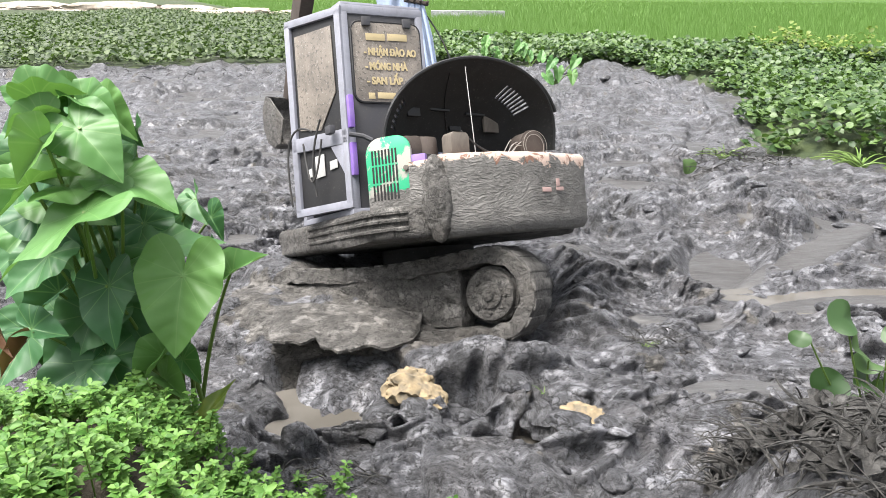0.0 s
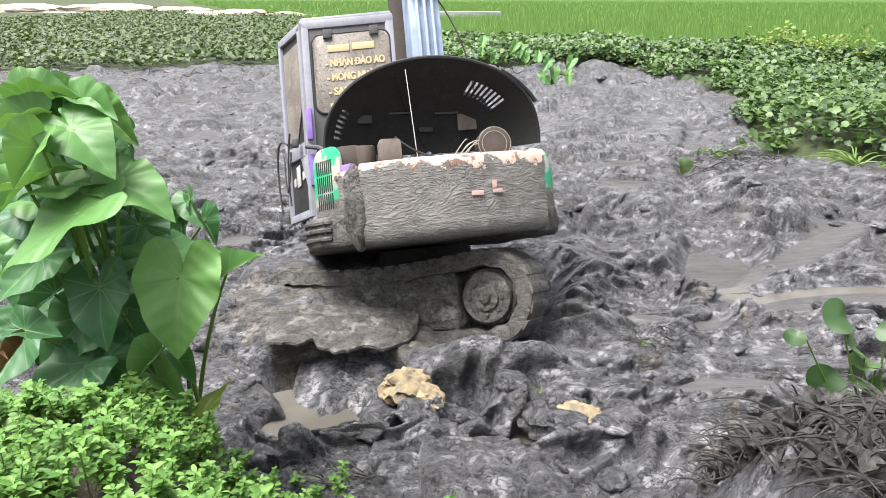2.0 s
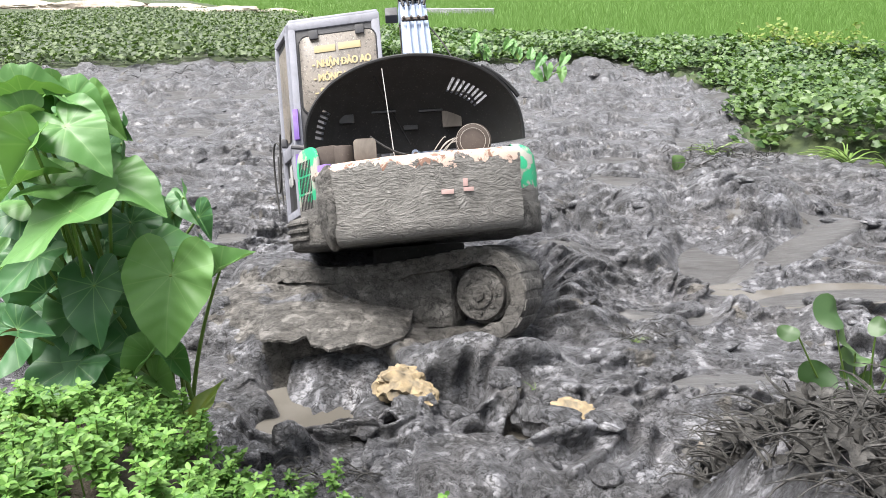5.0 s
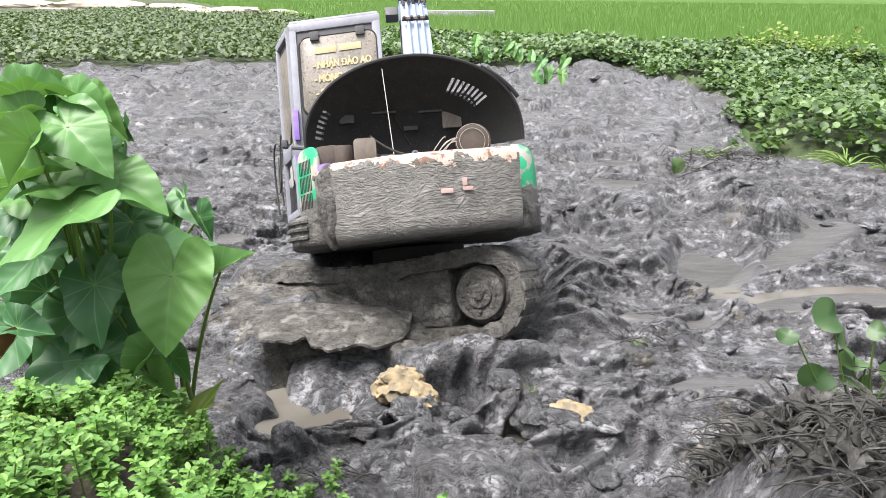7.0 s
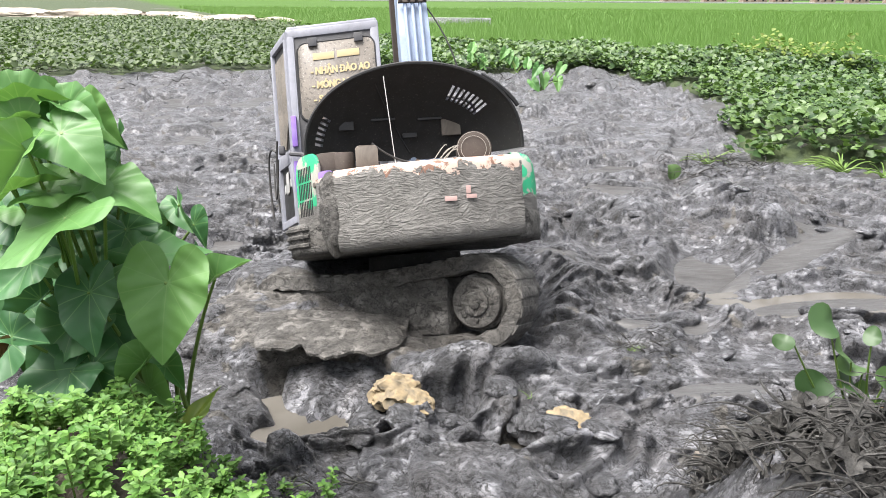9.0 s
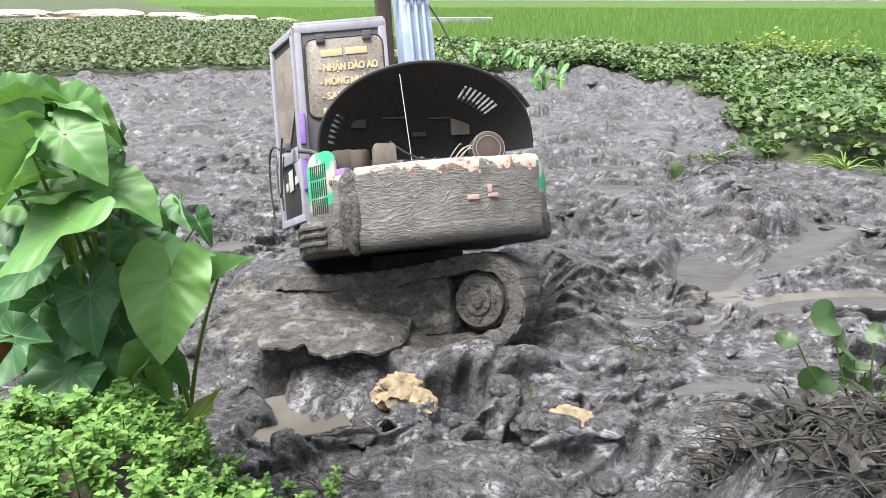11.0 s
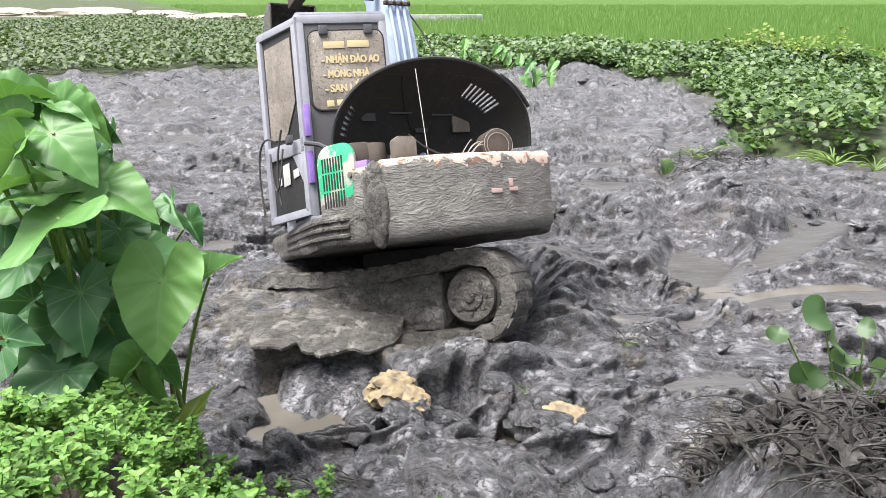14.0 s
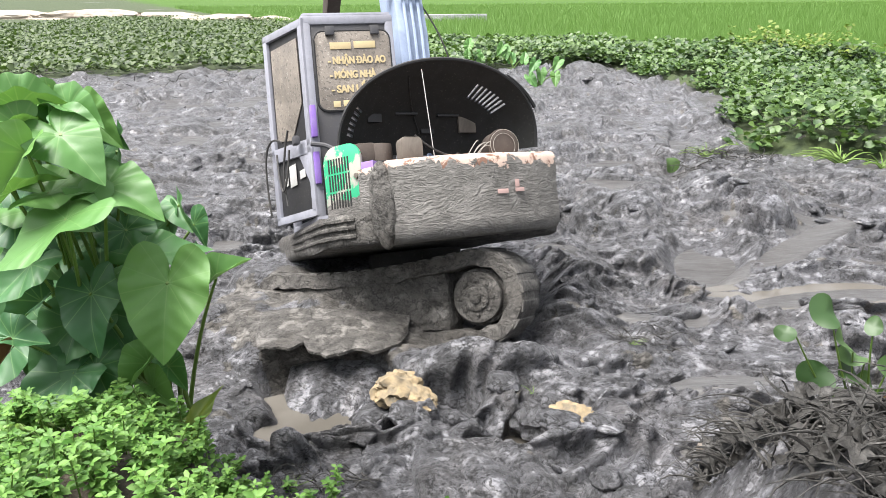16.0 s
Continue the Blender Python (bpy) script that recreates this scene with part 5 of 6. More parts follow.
def leaf_blade(length, seed, narrow=1.0, fold=0.25):
    bm = bmesh.new()
    rr = random.Random(seed)
    n, rings = 96, 14
    waves, ph = rr.choice((5, 6, 7)), rr.uniform(0, 6)
    droop, cup = rr.uniform(0.03, 0.3), fold * rr.uniform(0.8, 1.8)
    centre = bm.verts.new((0, 0, 0))
    last = None
    for k in range(1, rings + 1):
        f = k / rings
        row = []
        for i in range(n):
            a = 360 * i / n - 180
            r = float(np.interp(abs(a), [p for p, _ in LEAF_OUT], [q for _, q in LEAF_OUT])) * length * f
            x, y = r * math.sin(radians(a)) * narrow, r * math.cos(radians(a))
            q = abs(x) / length
            z = cup * (math.sqrt(q * q + 0.0016) - 0.04) * 0.9 - droop * (y / length) ** 2 * length - 0.9 * cup * q * q + 0.04 * length * f * f * math.sin(waves * radians(a) + ph) + 0.012 * length * math.sin(7 * y / length + ph) + 0.011 * length * f * abs(math.sin(5 * radians(a))) + 0.004 * length * math.sin(38 * y / length - 26 * q) * min(1, 4 * q)
            row.append(bm.verts.new((x, y, z * 1.0 if k else 0)))
        for i in range(n):
            j = (i + 1) % n
            if last:
                bm.faces.new((last[i], last[j], row[j], row[i]))
            else:
                bm.faces.new((centre, row[j], row[i]))
        last = row
    return bm


ACROSS, ALOFT, TOWARD = Vector((1, 0, 0)), Vector((0, 0.33, 0.944)), Vector((0, -0.944, 0.33))


def leaf_pose(x, y, z, theta, tilt, spin=0.0):
    """Tip along theta as seen from the bank (0: right, 90: up); tilt: leans its face up."""
    tip = math.cos(radians(theta)) * ACROSS + math.sin(radians(theta)) * ALOFT
    side = TOWARD.cross(tip).normalized() * -1
    m = Matrix((side, tip, TOWARD)).transposed().to_4x4()
    m.translation = (x, y, z)
    lean = Matrix.Rotation(radians(-tilt), 4, "X") if theta > 0 else Matrix.Rotation(radians(tilt), 4, "X")
    return m @ lean @ Matrix.Rotation(radians(spin), 4, "Y")


SWAY = []


def sway(ob, m, amount, seed):
    rr = random.Random(seed)
    a, b, c = rr.uniform(0, 6), rr.uniform(0, 6), rr.uniform(0.8, 1.3)
    rows = []
    for k in range(33):
        t = k * 0.5
        gust = 0.55 + 0.45 * math.sin(0.55 * t + 1.0)
        s1, s2 = math.sin(2.3 * c * t + a) * gust * amount, math.sin(1.55 * c * t + b) * gust * amount
        rows.append((t, Matrix.Translation((0.0025 * s1, 0, 0.0012 * s2)) @ m @ Matrix.Rotation(radians(s1), 4, "Y") @ Matrix.Rotation(radians(0.8 * s2), 4, "X")))
    SWAY.append((ob, rows))


def taro_plant(base, leaves, label, seed, usual, special=()):
    plant = tagged(new("taro_plant"), label, "plant", "taro on the bank")
    bx, by = base
    bz = zg(bx, by)
    plant.matrix_basis = Matrix.Translation((bx, by, bz))
    back = plant.matrix_basis.inverted()
    for k, (x, y, z, ln, th, ti, sp) in enumerate(leaves):
        rr = random.Random(seed * 50 + k)
        kind = dict(special).get(k, usual)
        narrow = 0.45 if kind is YELLOWLEAF else (0.8 if ln < 0.3 else 1.02)
        m = back @ leaf_pose(x, y, z, th, ti, sp)
        foot = Vector((rr.uniform(-0.12, 0.12), rr.uniform(-0.08, 0.1), -0.03))
        top = m.translation
        stalk = tube(bow(foot, top, Vector((0, 0, 0.06)) + 0.12 * Vector((top.x, top.y, 0)) * -1, 10), 0.016, 8, None, 0.007)
        part("stalk", stalk, STALK, plant)
        blade = part("leaf", leaf_blade(ln, seed * 50 + k, narrow, 0.4 if ln < 0.3 else 0.13), kind, plant)
        blade.matrix_basis = m
        sway(blade, m, 1.5 if kind is YELLOWLEAF else (5.0 if z > 1.4 else 3.0), seed * 50 + k)
    return plant


taro_plant((-1.38, 3.4), [
    (-1.19, 2.95, 1.50, 0.44, -93, 8, -6),
    (-1.56, 3.00, 1.43, 0.35, -85, 12, 8),
    (-1.69, 3.10, 1.24, 0.40, -133, 15, 17),
    (-1.68, 2.95, 1.06, 0.36, -148, 15, 29),
    (-1.60, 3.00, 1.06, 0.33, -59, 15, -17),
    (-1.35, 3.00, 1.08, 0.21, -126, 15, 21),
    (-1.17, 2.90, 0.78, 0.31, 59, 10, -25),
    (-1.30, 3.10, 1.01, 0.19, -45, 15, -34),
    (-1.35, 3.00, 0.95, 0.20, -35, 15, -34),
    (-1.09, 3.30, 1.38, 0.24, 36, 15, -38),
    (-1.88, 2.90, 1.26, 0.25, -6, 15, -42),
    (-1.84, 3.10, 1.35, 0.26, -135, 15, 17),
    (-1.38, 3.15, 1.54, 0.39, 14, 15, -51),
], "broad-leaved dark green taro plant on the bank, one leaf yellowing", 1, TARO_SHADED, ((0, TARO), (5, TARO), (6, YELLOWLEAF), (7, TARO), (8, TARO), (9, TARO), (12, TARO)))
taro_plant((-1.85, 3.6), [
    (-1.47, 2.75, 1.85, 0.52, -147, 10, 52),
    (-1.39, 2.95, 1.93, 0.35, -20, 15, -48),
    (-1.60, 2.90, 1.92, 0.37, 11, 15, -52),
    (-1.76, 2.95, 1.59, 0.31, -133, 15, 21),
    (-1.51, 2.90, 2.16, 0.34, -41, 15, -29),
    (-1.60, 2.80, 2.11, 0.23, -113, 20, 0),
    (-1.72, 2.85, 1.94, 0.25, 24, 15, -46),
    (-1.85, 3.05, 1.76, 0.32, -34, 15, -17),
], "tall green taro plant with heart-shaped leaves beside others", 2, TARO, ((3, TARO_SHADED), (7, TARO_SHADED)))
taro_plant((-1.8, 3.8), [
    (-1.54, 3.05, 2.24, 0.24, -25, 15, -40),
    (-1.56, 3.20, 2.15, 0.29, -25, 15, -25),
    (-1.43, 3.20, 2.03, 0.30, -86, 20, 50),
    (-1.71, 3.00, 2.26, 0.23, 11, 15, -51),
    (-1.69, 2.95, 2.19, 0.21, -163, 15, 42),
    (-1.73, 3.30, 2.23, 0.15, -83, 20, 20),
    (-1.81, 3.30, 2.18, 0.28, -132, 15, 25),
    (-1.61, 3.40, 1.99, 0.28, -63, 25, 0),
], "tall taro plant with drooping light green leaves", 3, TARO, ((1, TARO_SHADED), (2, TARO_SHADED), (7, TARO_SHADED)))
# Back leaves all take the darker green, so shade between leaves is coloured in.
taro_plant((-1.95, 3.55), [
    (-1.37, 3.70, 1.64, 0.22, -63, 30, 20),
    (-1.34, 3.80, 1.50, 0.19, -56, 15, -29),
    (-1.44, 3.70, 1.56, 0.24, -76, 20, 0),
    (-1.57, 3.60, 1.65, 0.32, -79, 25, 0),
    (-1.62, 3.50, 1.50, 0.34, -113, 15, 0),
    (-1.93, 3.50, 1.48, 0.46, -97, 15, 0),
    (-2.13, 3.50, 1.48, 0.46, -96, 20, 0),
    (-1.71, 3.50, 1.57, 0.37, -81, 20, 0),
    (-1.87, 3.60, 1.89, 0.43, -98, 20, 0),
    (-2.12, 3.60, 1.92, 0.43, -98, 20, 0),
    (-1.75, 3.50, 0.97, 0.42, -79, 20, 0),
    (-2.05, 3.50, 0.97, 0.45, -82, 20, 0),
], "dense dark green taro plant at the back of the clump", 4, TARO_SHADED)
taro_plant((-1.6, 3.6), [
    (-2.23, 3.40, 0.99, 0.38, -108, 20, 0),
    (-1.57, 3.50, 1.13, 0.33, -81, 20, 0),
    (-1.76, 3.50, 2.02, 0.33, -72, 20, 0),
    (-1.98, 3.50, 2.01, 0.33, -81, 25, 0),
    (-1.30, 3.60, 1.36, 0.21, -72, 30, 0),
], "shaded dark green taro plant among taller ones", 5, TARO_SHADED)
taro_plant((-2.0, 3.75), [
    (-1.51, 3.15, 2.19, 0.26, -39, 15, -21),
    (-1.80, 3.20, 1.99, 0.30, -39, 15, -25),
    (-1.63, 3.30, 1.91, 0.29, -32, 15, -34),
    (-1.71, 3.20, 1.88, 0.36, -45, 15, -25),
    (-1.80, 3.00, 1.91, 0.28, -129, 15, 21),
    (-1.77, 3.10, 1.80, 0.37, -16, 15, -42),
    (-1.49, 3.30, 1.63, 0.32, -55, 15, -25),
    (-1.96, 3.20, 1.64, 0.37, -39, 15, -21),
    (-1.63, 3.20, 1.26, 0.33, -49, 15, -21),
    (-1.73, 3.30, 2.19, 0.28, -113, 25, 0),
    (-1.90, 3.25, 2.21, 0.26, -59, 15, -25),
    (-1.50, 3.30, 1.77, 0.27, -27, 15, -38),
], "leafy green taro plant in the middle of the clump", 6, TARO, ((1, TARO_SHADED), (3, TARO_SHADED), (6, TARO_SHADED), (8, TARO_SHADED)))
for k, (x, y, z, th) in enumerate(((-1.98, 2.85, 1.3, -60), (-1.9, 2.85, 1.2, -120), (-1.42, 3.05, 0.68, 10))):
    ob = part("withered_leaf", leaf_blade(0.2, 300 + k, 0.4, 0.6), BROWNLEAF)
    ob.matrix_basis = leaf_pose(x, y, z, th, 20)
    tagged(ob, "curled brown withered leaf among taro stalks", "leaf", "withered leaves")


def leaf_cards(pos, direction, normal, length, width, curl=0.15):
    """Small real leaves: six corners each, folded along the midrib. Arrays in, vertices and faces out."""
    d = direction / np.linalg.norm(direction, axis=1, keepdims=True)
    s = np.cross(d, normal)
    s /= np.linalg.norm(s, axis=1, keepdims=True) + 1e-9
    n = np.cross(s, d)
    L, W = length[:, None], width[:, None]
    pts = [pos, pos + 0.35 * L * d + 0.5 * W * s + curl * W * n, pos + 0.75 * L * d + 0.38 * W * s + curl * 0.6 * W * n, pos + L * d - 0.12 * L * n, pos + 0.75 * L * d - 0.38 * W * s + curl * 0.6 * W * n, pos + 0.35 * L * d - 0.5 * W * s + curl * W * n, pos + 0.5 * L * d - 0.06 * L * n * 0]
    v = np.stack(pts, 1).reshape(-1, 3)
    f = []
    for i in range(len(pos)):
        b = 7 * i
        f += [(b, b + 1, b + 6), (b + 1, b + 2, b + 6), (b + 2, b + 3, b + 6), (b + 3, b + 4, b + 6), (b + 4, b + 5, b + 6), (b + 5, b, b + 6)]
    return v, f


def herb_bed(name, spots, height, leaf, material, label, seed, whorls=5, each=4):
    r = np.random.RandomState(seed)
    pos, dirs, nor, lens = [], [], [], []
    stems = bmesh.new()
    for x, y in spots:
        z = zg(x, y)
        h = height * r.uniform(0.55, 1.25)
        lean = r.normal(0, 0.28, 2)
        tip = np.array([x + lean[0] * h, y + lean[1] * h, z + h])
        foot = np.array([x, y, z - 0.02])
        tube([foot, (foot + tip) / 2 + [0, 0, 0.01], tip], 0.003, 4, stems)
        for w in range(whorls):
            f = 0.35 + 0.65 * (w + 1) / whorls
            c = foot + (tip - foot) * f
            a0 = r.uniform(0, 6.3)
            for e in range(each):
                a = a0 + 2 * np.pi * e / each + r.normal(0, 0.25)
                up = r.uniform(-0.1, 0.6)
                pos.append(c)
                dirs.append((math.cos(a), math.sin(a), up))
                nor.append((r.normal(0, 0.3), r.normal(0, 0.3) - 0.2, 1))
                lens.append(leaf * r.uniform(0.6, 1.25) * (1.1 - 0.35 * w / whorls))
    v, f = leaf_cards(np.array(pos), np.array(dirs, float), np.array(nor), np.array(lens), np.array(lens) * 0.52)
    scatter_mesh(name, v, f, material, label, "plants")
    tagged(part(name + "_stems", stems, STALK), "thin green stems of low herbs", "plants", kind="stuff")


spots = []
while len(spots) < 960:
    x, y = rnd.uniform(-2.9, -0.35), rnd.uniform(1.72, 3.55)
    edge = bank_line(np.array([x]))[0] - 0.45 - 0.25 * rnd.random() + (0.32 if x > -0.95 else 0.05)
    if y < edge and (x < -0.75 or rnd.random() < 0.8):
        spots.append((x, y))
herb_bed("herb_bed", spots, 0.15, 0.042, HERB, "low bed of bright green small-leaved herbs on the bank", 3)
herb_bed("herb_sprigs", [(-0.6, 3.35), (-0.72, 3.3), (-0.55, 3.2), (-0.45, 2.95), (-0.05, 2.75), (-0.5, 3.1), (-0.85, 3.45)], 0.17, 0.045, HERB, "stray green herb sprigs at the bank's muddy edge", 4)


def fern(x, y, h, lean, seed):
    rr = random.Random(seed)
    z = zg(x, y)
    pos, dirs, nor, lens = [], [], [], []
    for k in range(1, 16):
        f = k / 16
        c = (x + lean * f * f * h, y - 0.05 * f, z + h * f)
        for s in (-1, 1):
            pos.append(c)
            dirs.append((s, 0, 0.35))
            nor.append((0, -1, 0.5))
            lens.append(0.1 * (1 - f) + 0.02)
    v, f = leaf_cards(np.array(pos), np.array(dirs, float), np.array(nor, float), np.array(lens), np.array(lens) * 0.3, 0.05)
    me = bpy.data.meshes.new("fern")
    me.from_pydata(v.tolist(), [], f)
    me.materials.append(FERN)
    tagged(new("fern", me), "bright yellow-green fern frond among herbs", "fern", "ferns")


for k, (x, y, h, lean) in enumerate(((-1.65, 2.50, 0.22, 0.25), (-1.67, 2.45, 0.15, -0.30), (-1.57, 2.45, 0.12, 0.50), (-1.59, 2.35, 0.12, 0.30))):
    fern(x, y, h, lean, k)


# heap of torn roots and the water hyacinth growing from it
def root_heap(x0, x1, y0, y1, count, name, label, seed, size=1.0):
    rr = random.Random(seed)
    bm = bmesh.new()
    for k in range(count):
        x, y = rr.uniform(x0, x1), rr.uniform(y0, y1)
        z = zg(x, y) + rr.uniform(0.0, 0.13) * size
        a, ln = rr.uniform(0, 6.3), rr.uniform(0.08, 0.38) * size
        end = Vector((x + math.cos(a) * ln, y + math.sin(a) * ln * 0.7, z + rr.uniform(-0.06, 0.1) * size))
        tube(bow((x, y, z), end, (rr.uniform(-0.05, 0.05), rr.uniform(-0.05, 0.05), rr.uniform(0, 0.07) * size), 5), rr.uniform(0.003, 0.012) * size, 5, bm, 0.0015)
    return tagged(part(name, bm, DEBRIS), label, "debris", kind="stuff")


def dead_leaves(x0, x1, y0, y1, count, seed, name, label, material, size=0.07):
    r = np.random.RandomState(seed)
    xs, ys = r.uniform(x0, x1, count), r.uniform(y0, y1, count)
    zs = ground_at(xs, ys) + r.uniform(0.02, 0.14, count)
    d = np.stack([r.normal(size=count), r.normal(size=count), r.normal(0, 0.4, count)], -1)
    n = np.stack([r.normal(0, 0.5, count), r.normal(-0.4, 0.5, count), np.ones(count)], -1)
    ln = size * r.uniform(0.6, 1.4, count)
    v, f = leaf_cards(np.stack([xs, ys, zs], -1), d, n, ln, ln * 0.75, 0.25)
    return scatter_mesh(name, v, f, material, label, "debris")


root_heap(1.3, 3.0, 1.4, 3.4, 2400, "root_heap", "heap of torn muddy roots and stalks on the bank", 5)
dead_leaves(1.35, 2.95, 1.5, 3.35, 1900, 6, "dead_leaves", "grey mud-coated dead leaves on torn roots", DEBRIS, 0.08)
dead_leaves(1.9, 2.6, 2.5, 2.9, 10, 8, "brown_leaves", "rusty brown dead leaves on torn roots", BROWNLEAF, 0.1)


def hyacinth_leaf(size, seed):
    bm = bmesh.new()
    rr = random.Random(seed)
    c = bm.verts.new((0, size * 0.45, -0.03 * size))
    ring = []
    for k in range(18):
        a = 2 * math.pi * k / 18
        r = size * (0.5 + 0.05 * math.cos(2 * a))
        ring.append(bm.verts.new((r * 0.92 * math.sin(a), size * 0.45 - r * math.cos(a), 0.13 * size * math.cos(2 * a + 0.4) + 0.05 * size * math.sin(3 * a + seed))))
    for k in range(18):
        bm.faces.new((c, ring[k], ring[(k + 1) % 18]))
    return bm


hyacinth = tagged(new("water_hyacinth"), "uprooted water hyacinth with round glossy leaves on muddy roots", "plant")
hyacinth.matrix_basis = Matrix.Translation((2.17, 3.12, zg(2.17, 3.12)))
hb = hyacinth.matrix_basis.inverted()
HYA_LEAVES = [
    (1.622, 3.080, 1.164, 165, 0.095, 35, 10),
    (1.790, 3.080, 1.272, 110, 0.163, 15, 15),
    (1.799, 3.080, 0.935, 150, 0.173, 10, 0),
    (1.959, 3.080, 0.951, 120, 0.125, 20, 30),
    (2.049, 3.080, 0.874, 95, 0.142, 15, 20),
    (1.908, 3.080, 1.120, 120, 0.139, 10, 62),
    (2.030, 3.080, 1.195, 70, 0.095, 20, -40),
    (1.958, 3.080, 1.036, 150, 0.124, 35, 40),
    (2.136, 3.080, 0.977, 60, 0.113, 20, 10),
    (2.137, 3.080, 0.786, 200, 0.154, 60, 0),
    (1.914, 3.080, 0.819, 170, 0.137, 55, 20),
    (2.060, 3.080, 0.771, 250, 0.127, 40, 0),
]
for k, (x, y, z, th, size, ti, sp) in enumerate(HYA_LEAVES):
    m = leaf_pose(x, y, z, th, ti, sp)
    m.translation = m.translation - m.to_3x3() @ Vector((0, 0.45 * size, 0))
    m = hb @ m
    root = Vector((0.03 * math.sin(2.4 * k), 0.02 * math.cos(1.7 * k), -0.02))
    part("stalk", tube(bow(root, m.translation, (-0.03, 0, 0.03), 8), 0.008, 7, None, 0.004), STALK, hyacinth)
    blade = part("leaf", hyacinth_leaf(size, k), HYALEAF, hyacinth)
    blade.matrix_basis = m
    sway(blade, m, 2.5, 900 + k)

bulb = part("pale_bulb", disc(0.035, 0.09, (0, 0, 0.03), "z", 0.03, 14), TAN)
bulb.matrix_basis = Matrix.Translation((1.58, 3.74, zg(1.58, 3.74)))
tagged(bulb, "small tan plant bulb lying on the mud", "bulb")


def stalk_tuft(x, y, count, size, seed, spread=1.0):
    """Flattened stalks and a few leaves left on the mud."""
    rr = random.Random(seed)
    bm = bmesh.new()
    z = zg(x, y)
    for k in range(count):
        a = rr.uniform(-0.5, 3.6)
        end = Vector((math.cos(a) * size * rr.uniform(0.4, 1) * spread, math.sin(a) * size * 0.4, size * rr.uniform(0.05, 0.45)))
        tube(bow((rr.uniform(-0.1, 0.1) * size, 0, 0.05 * size), end, (0, 0, 0.1 * size), 5), 0.02 * size, 5, bm, 0.008 * size)
    ob = part("stalk_tuft", bm, STALK)
    ob.matrix_basis = Matrix.Translation((x, y, z))
    tagged(ob, "tuft of pulled green stalks lying on mud", "plant", "tufts on the mud")


for k, (x, y, n, s) in enumerate(((4.3, 11.5, 16, 0.55), (6.35, 11.2, 20, 0.8), (6.9, 11.0, 14, 0.6), (1.48, 5.0, 14, 0.13), (0.62, 4.35, 5, 0.16), (-0.85, 3.5, 8, 0.15))):
    stalk_tuft(x, y, n, s, 60 + k)
root_heap(3.6, 5.2, 11.0, 12.2, 120, "torn_roots", "torn roots and stalks strewn over mud", 15, 1.2)
root_heap(1.3, 1.75, 4.85, 5.2, 50, "torn_rootlets", "torn rootlets stuck in mud", 16, 0.6)
root_heap(-1.0, -0.45, 3.3, 3.7, 60, "dry_twigs", "dry twigs and rootlets at the bank's edge", 17, 0.6)
root_heap(-12, 6, 20, 23.4, 300, "shore_roots", "torn roots along the far shore", 18, 1.3)
lone = part("lone_leaf", hyacinth_leaf(0.3, 3), HYACINTH)
lone.matrix_basis = leaf_pose(3.62, 11.3, zg(3.62, 11.3) + 0.15, 20, 30)
tagged(lone, "single bright green leaf lying on mud", "leaf")


def plant_mat(name, xs, ys, tall, size, material, label, seed, per_top=0.5):
    """Round floating leaves standing in many directions over the bed."""
    r = np.random.RandomState(seed)
    n = len(xs)
    h = tall * (0.35 + 0.65 * r.rand(n)) * (0.7 + 0.6 * (perlin(xs * 0.7, ys * 0.7) + 0.5))
    zs = ground_at(xs, ys) + np.maximum(h, 0.02)
    a = r.rand(n) * 2 * np.pi
    d = np.stack([np.cos(a), np.sin(a), r.uniform(-0.1, 0.9, n)], -1)
    nor = np.stack([r.normal(0, 0.45, n), r.normal(-0.3, 0.45, n), np.ones(n)], -1)
    ln = size * r.uniform(0.65, 1.35, n)
    v, f = leaf_cards(np.stack([xs, ys, zs], -1), d, nor, ln, ln * 0.85, 0.12)
    return scatter_mesh(name, v, f, material, label, "plants")


mr = np.random.RandomState(21)


def fill(n, x0, x1, y0, y1, keep):
    x, y = mr.uniform(x0, x1, n), mr.uniform(y0, y1, n)
    k = keep(x, y)
    return x[k], y[k]


def wobble(x, y):
    return 0.5 * perlin(x * 0.9, y * 0.9) + 0.25 * perlin(x * 2.7, y * 2.7)


mx, my = fill(38000, 4.5, 17, 11, 27, lambda x, y: (x > right_mat_edge(y) + wobble(x, y)) & (y > 11.3 + 1.6 * np.clip(x - 7, 0, 2)) & (y < field_edge(x) + 0.5) & (perlin(x * 1.1 + 7, y * 1.1) > -0.42))
plant_mat("hyacinth_mat", mx, my, 0.36, 0.145, HYACINTH, "thick mat of water hyacinth at the pond's edge", 22)
mx, my = fill(26000, -3, 13, 22, 33, lambda x, y: (y > far_shore(x) + wobble(x, y)) & (y < field_edge(x) + 0.7))
plant_mat("hyacinth_bank", mx, my, 0.55, 0.17, HYACINTH, "dark bank of water hyacinth before the rice", 23)
mx, my = fill(110000, -34, 1, 20, 76, lambda x, y: (y > far_shore(x) + wobble(x, y)) & (y < field_edge(x) + 0.7) & (mr.rand(len(x)) < 0.25 + 14 / (y - 8)) & (np.abs(x) < y * 0.72))
plant_mat("hyacinth_field", mx, my, 0.34, 0.18, HYAFAR, "wide field of low water hyacinth over the pond", 24)
mx, my = fill(9000, 10, 22, 20, 27.5, lambda x, y: (y > field_edge(x) - 2.2) & (y < field_edge(x) + 0.8) & (perlin(x * 0.5, y * 0.5) > -0.25))
plant_mat("weed_edge", mx, my, 0.95, 0.13, WEED, "yellow-green weeds along the field's edge", 25)


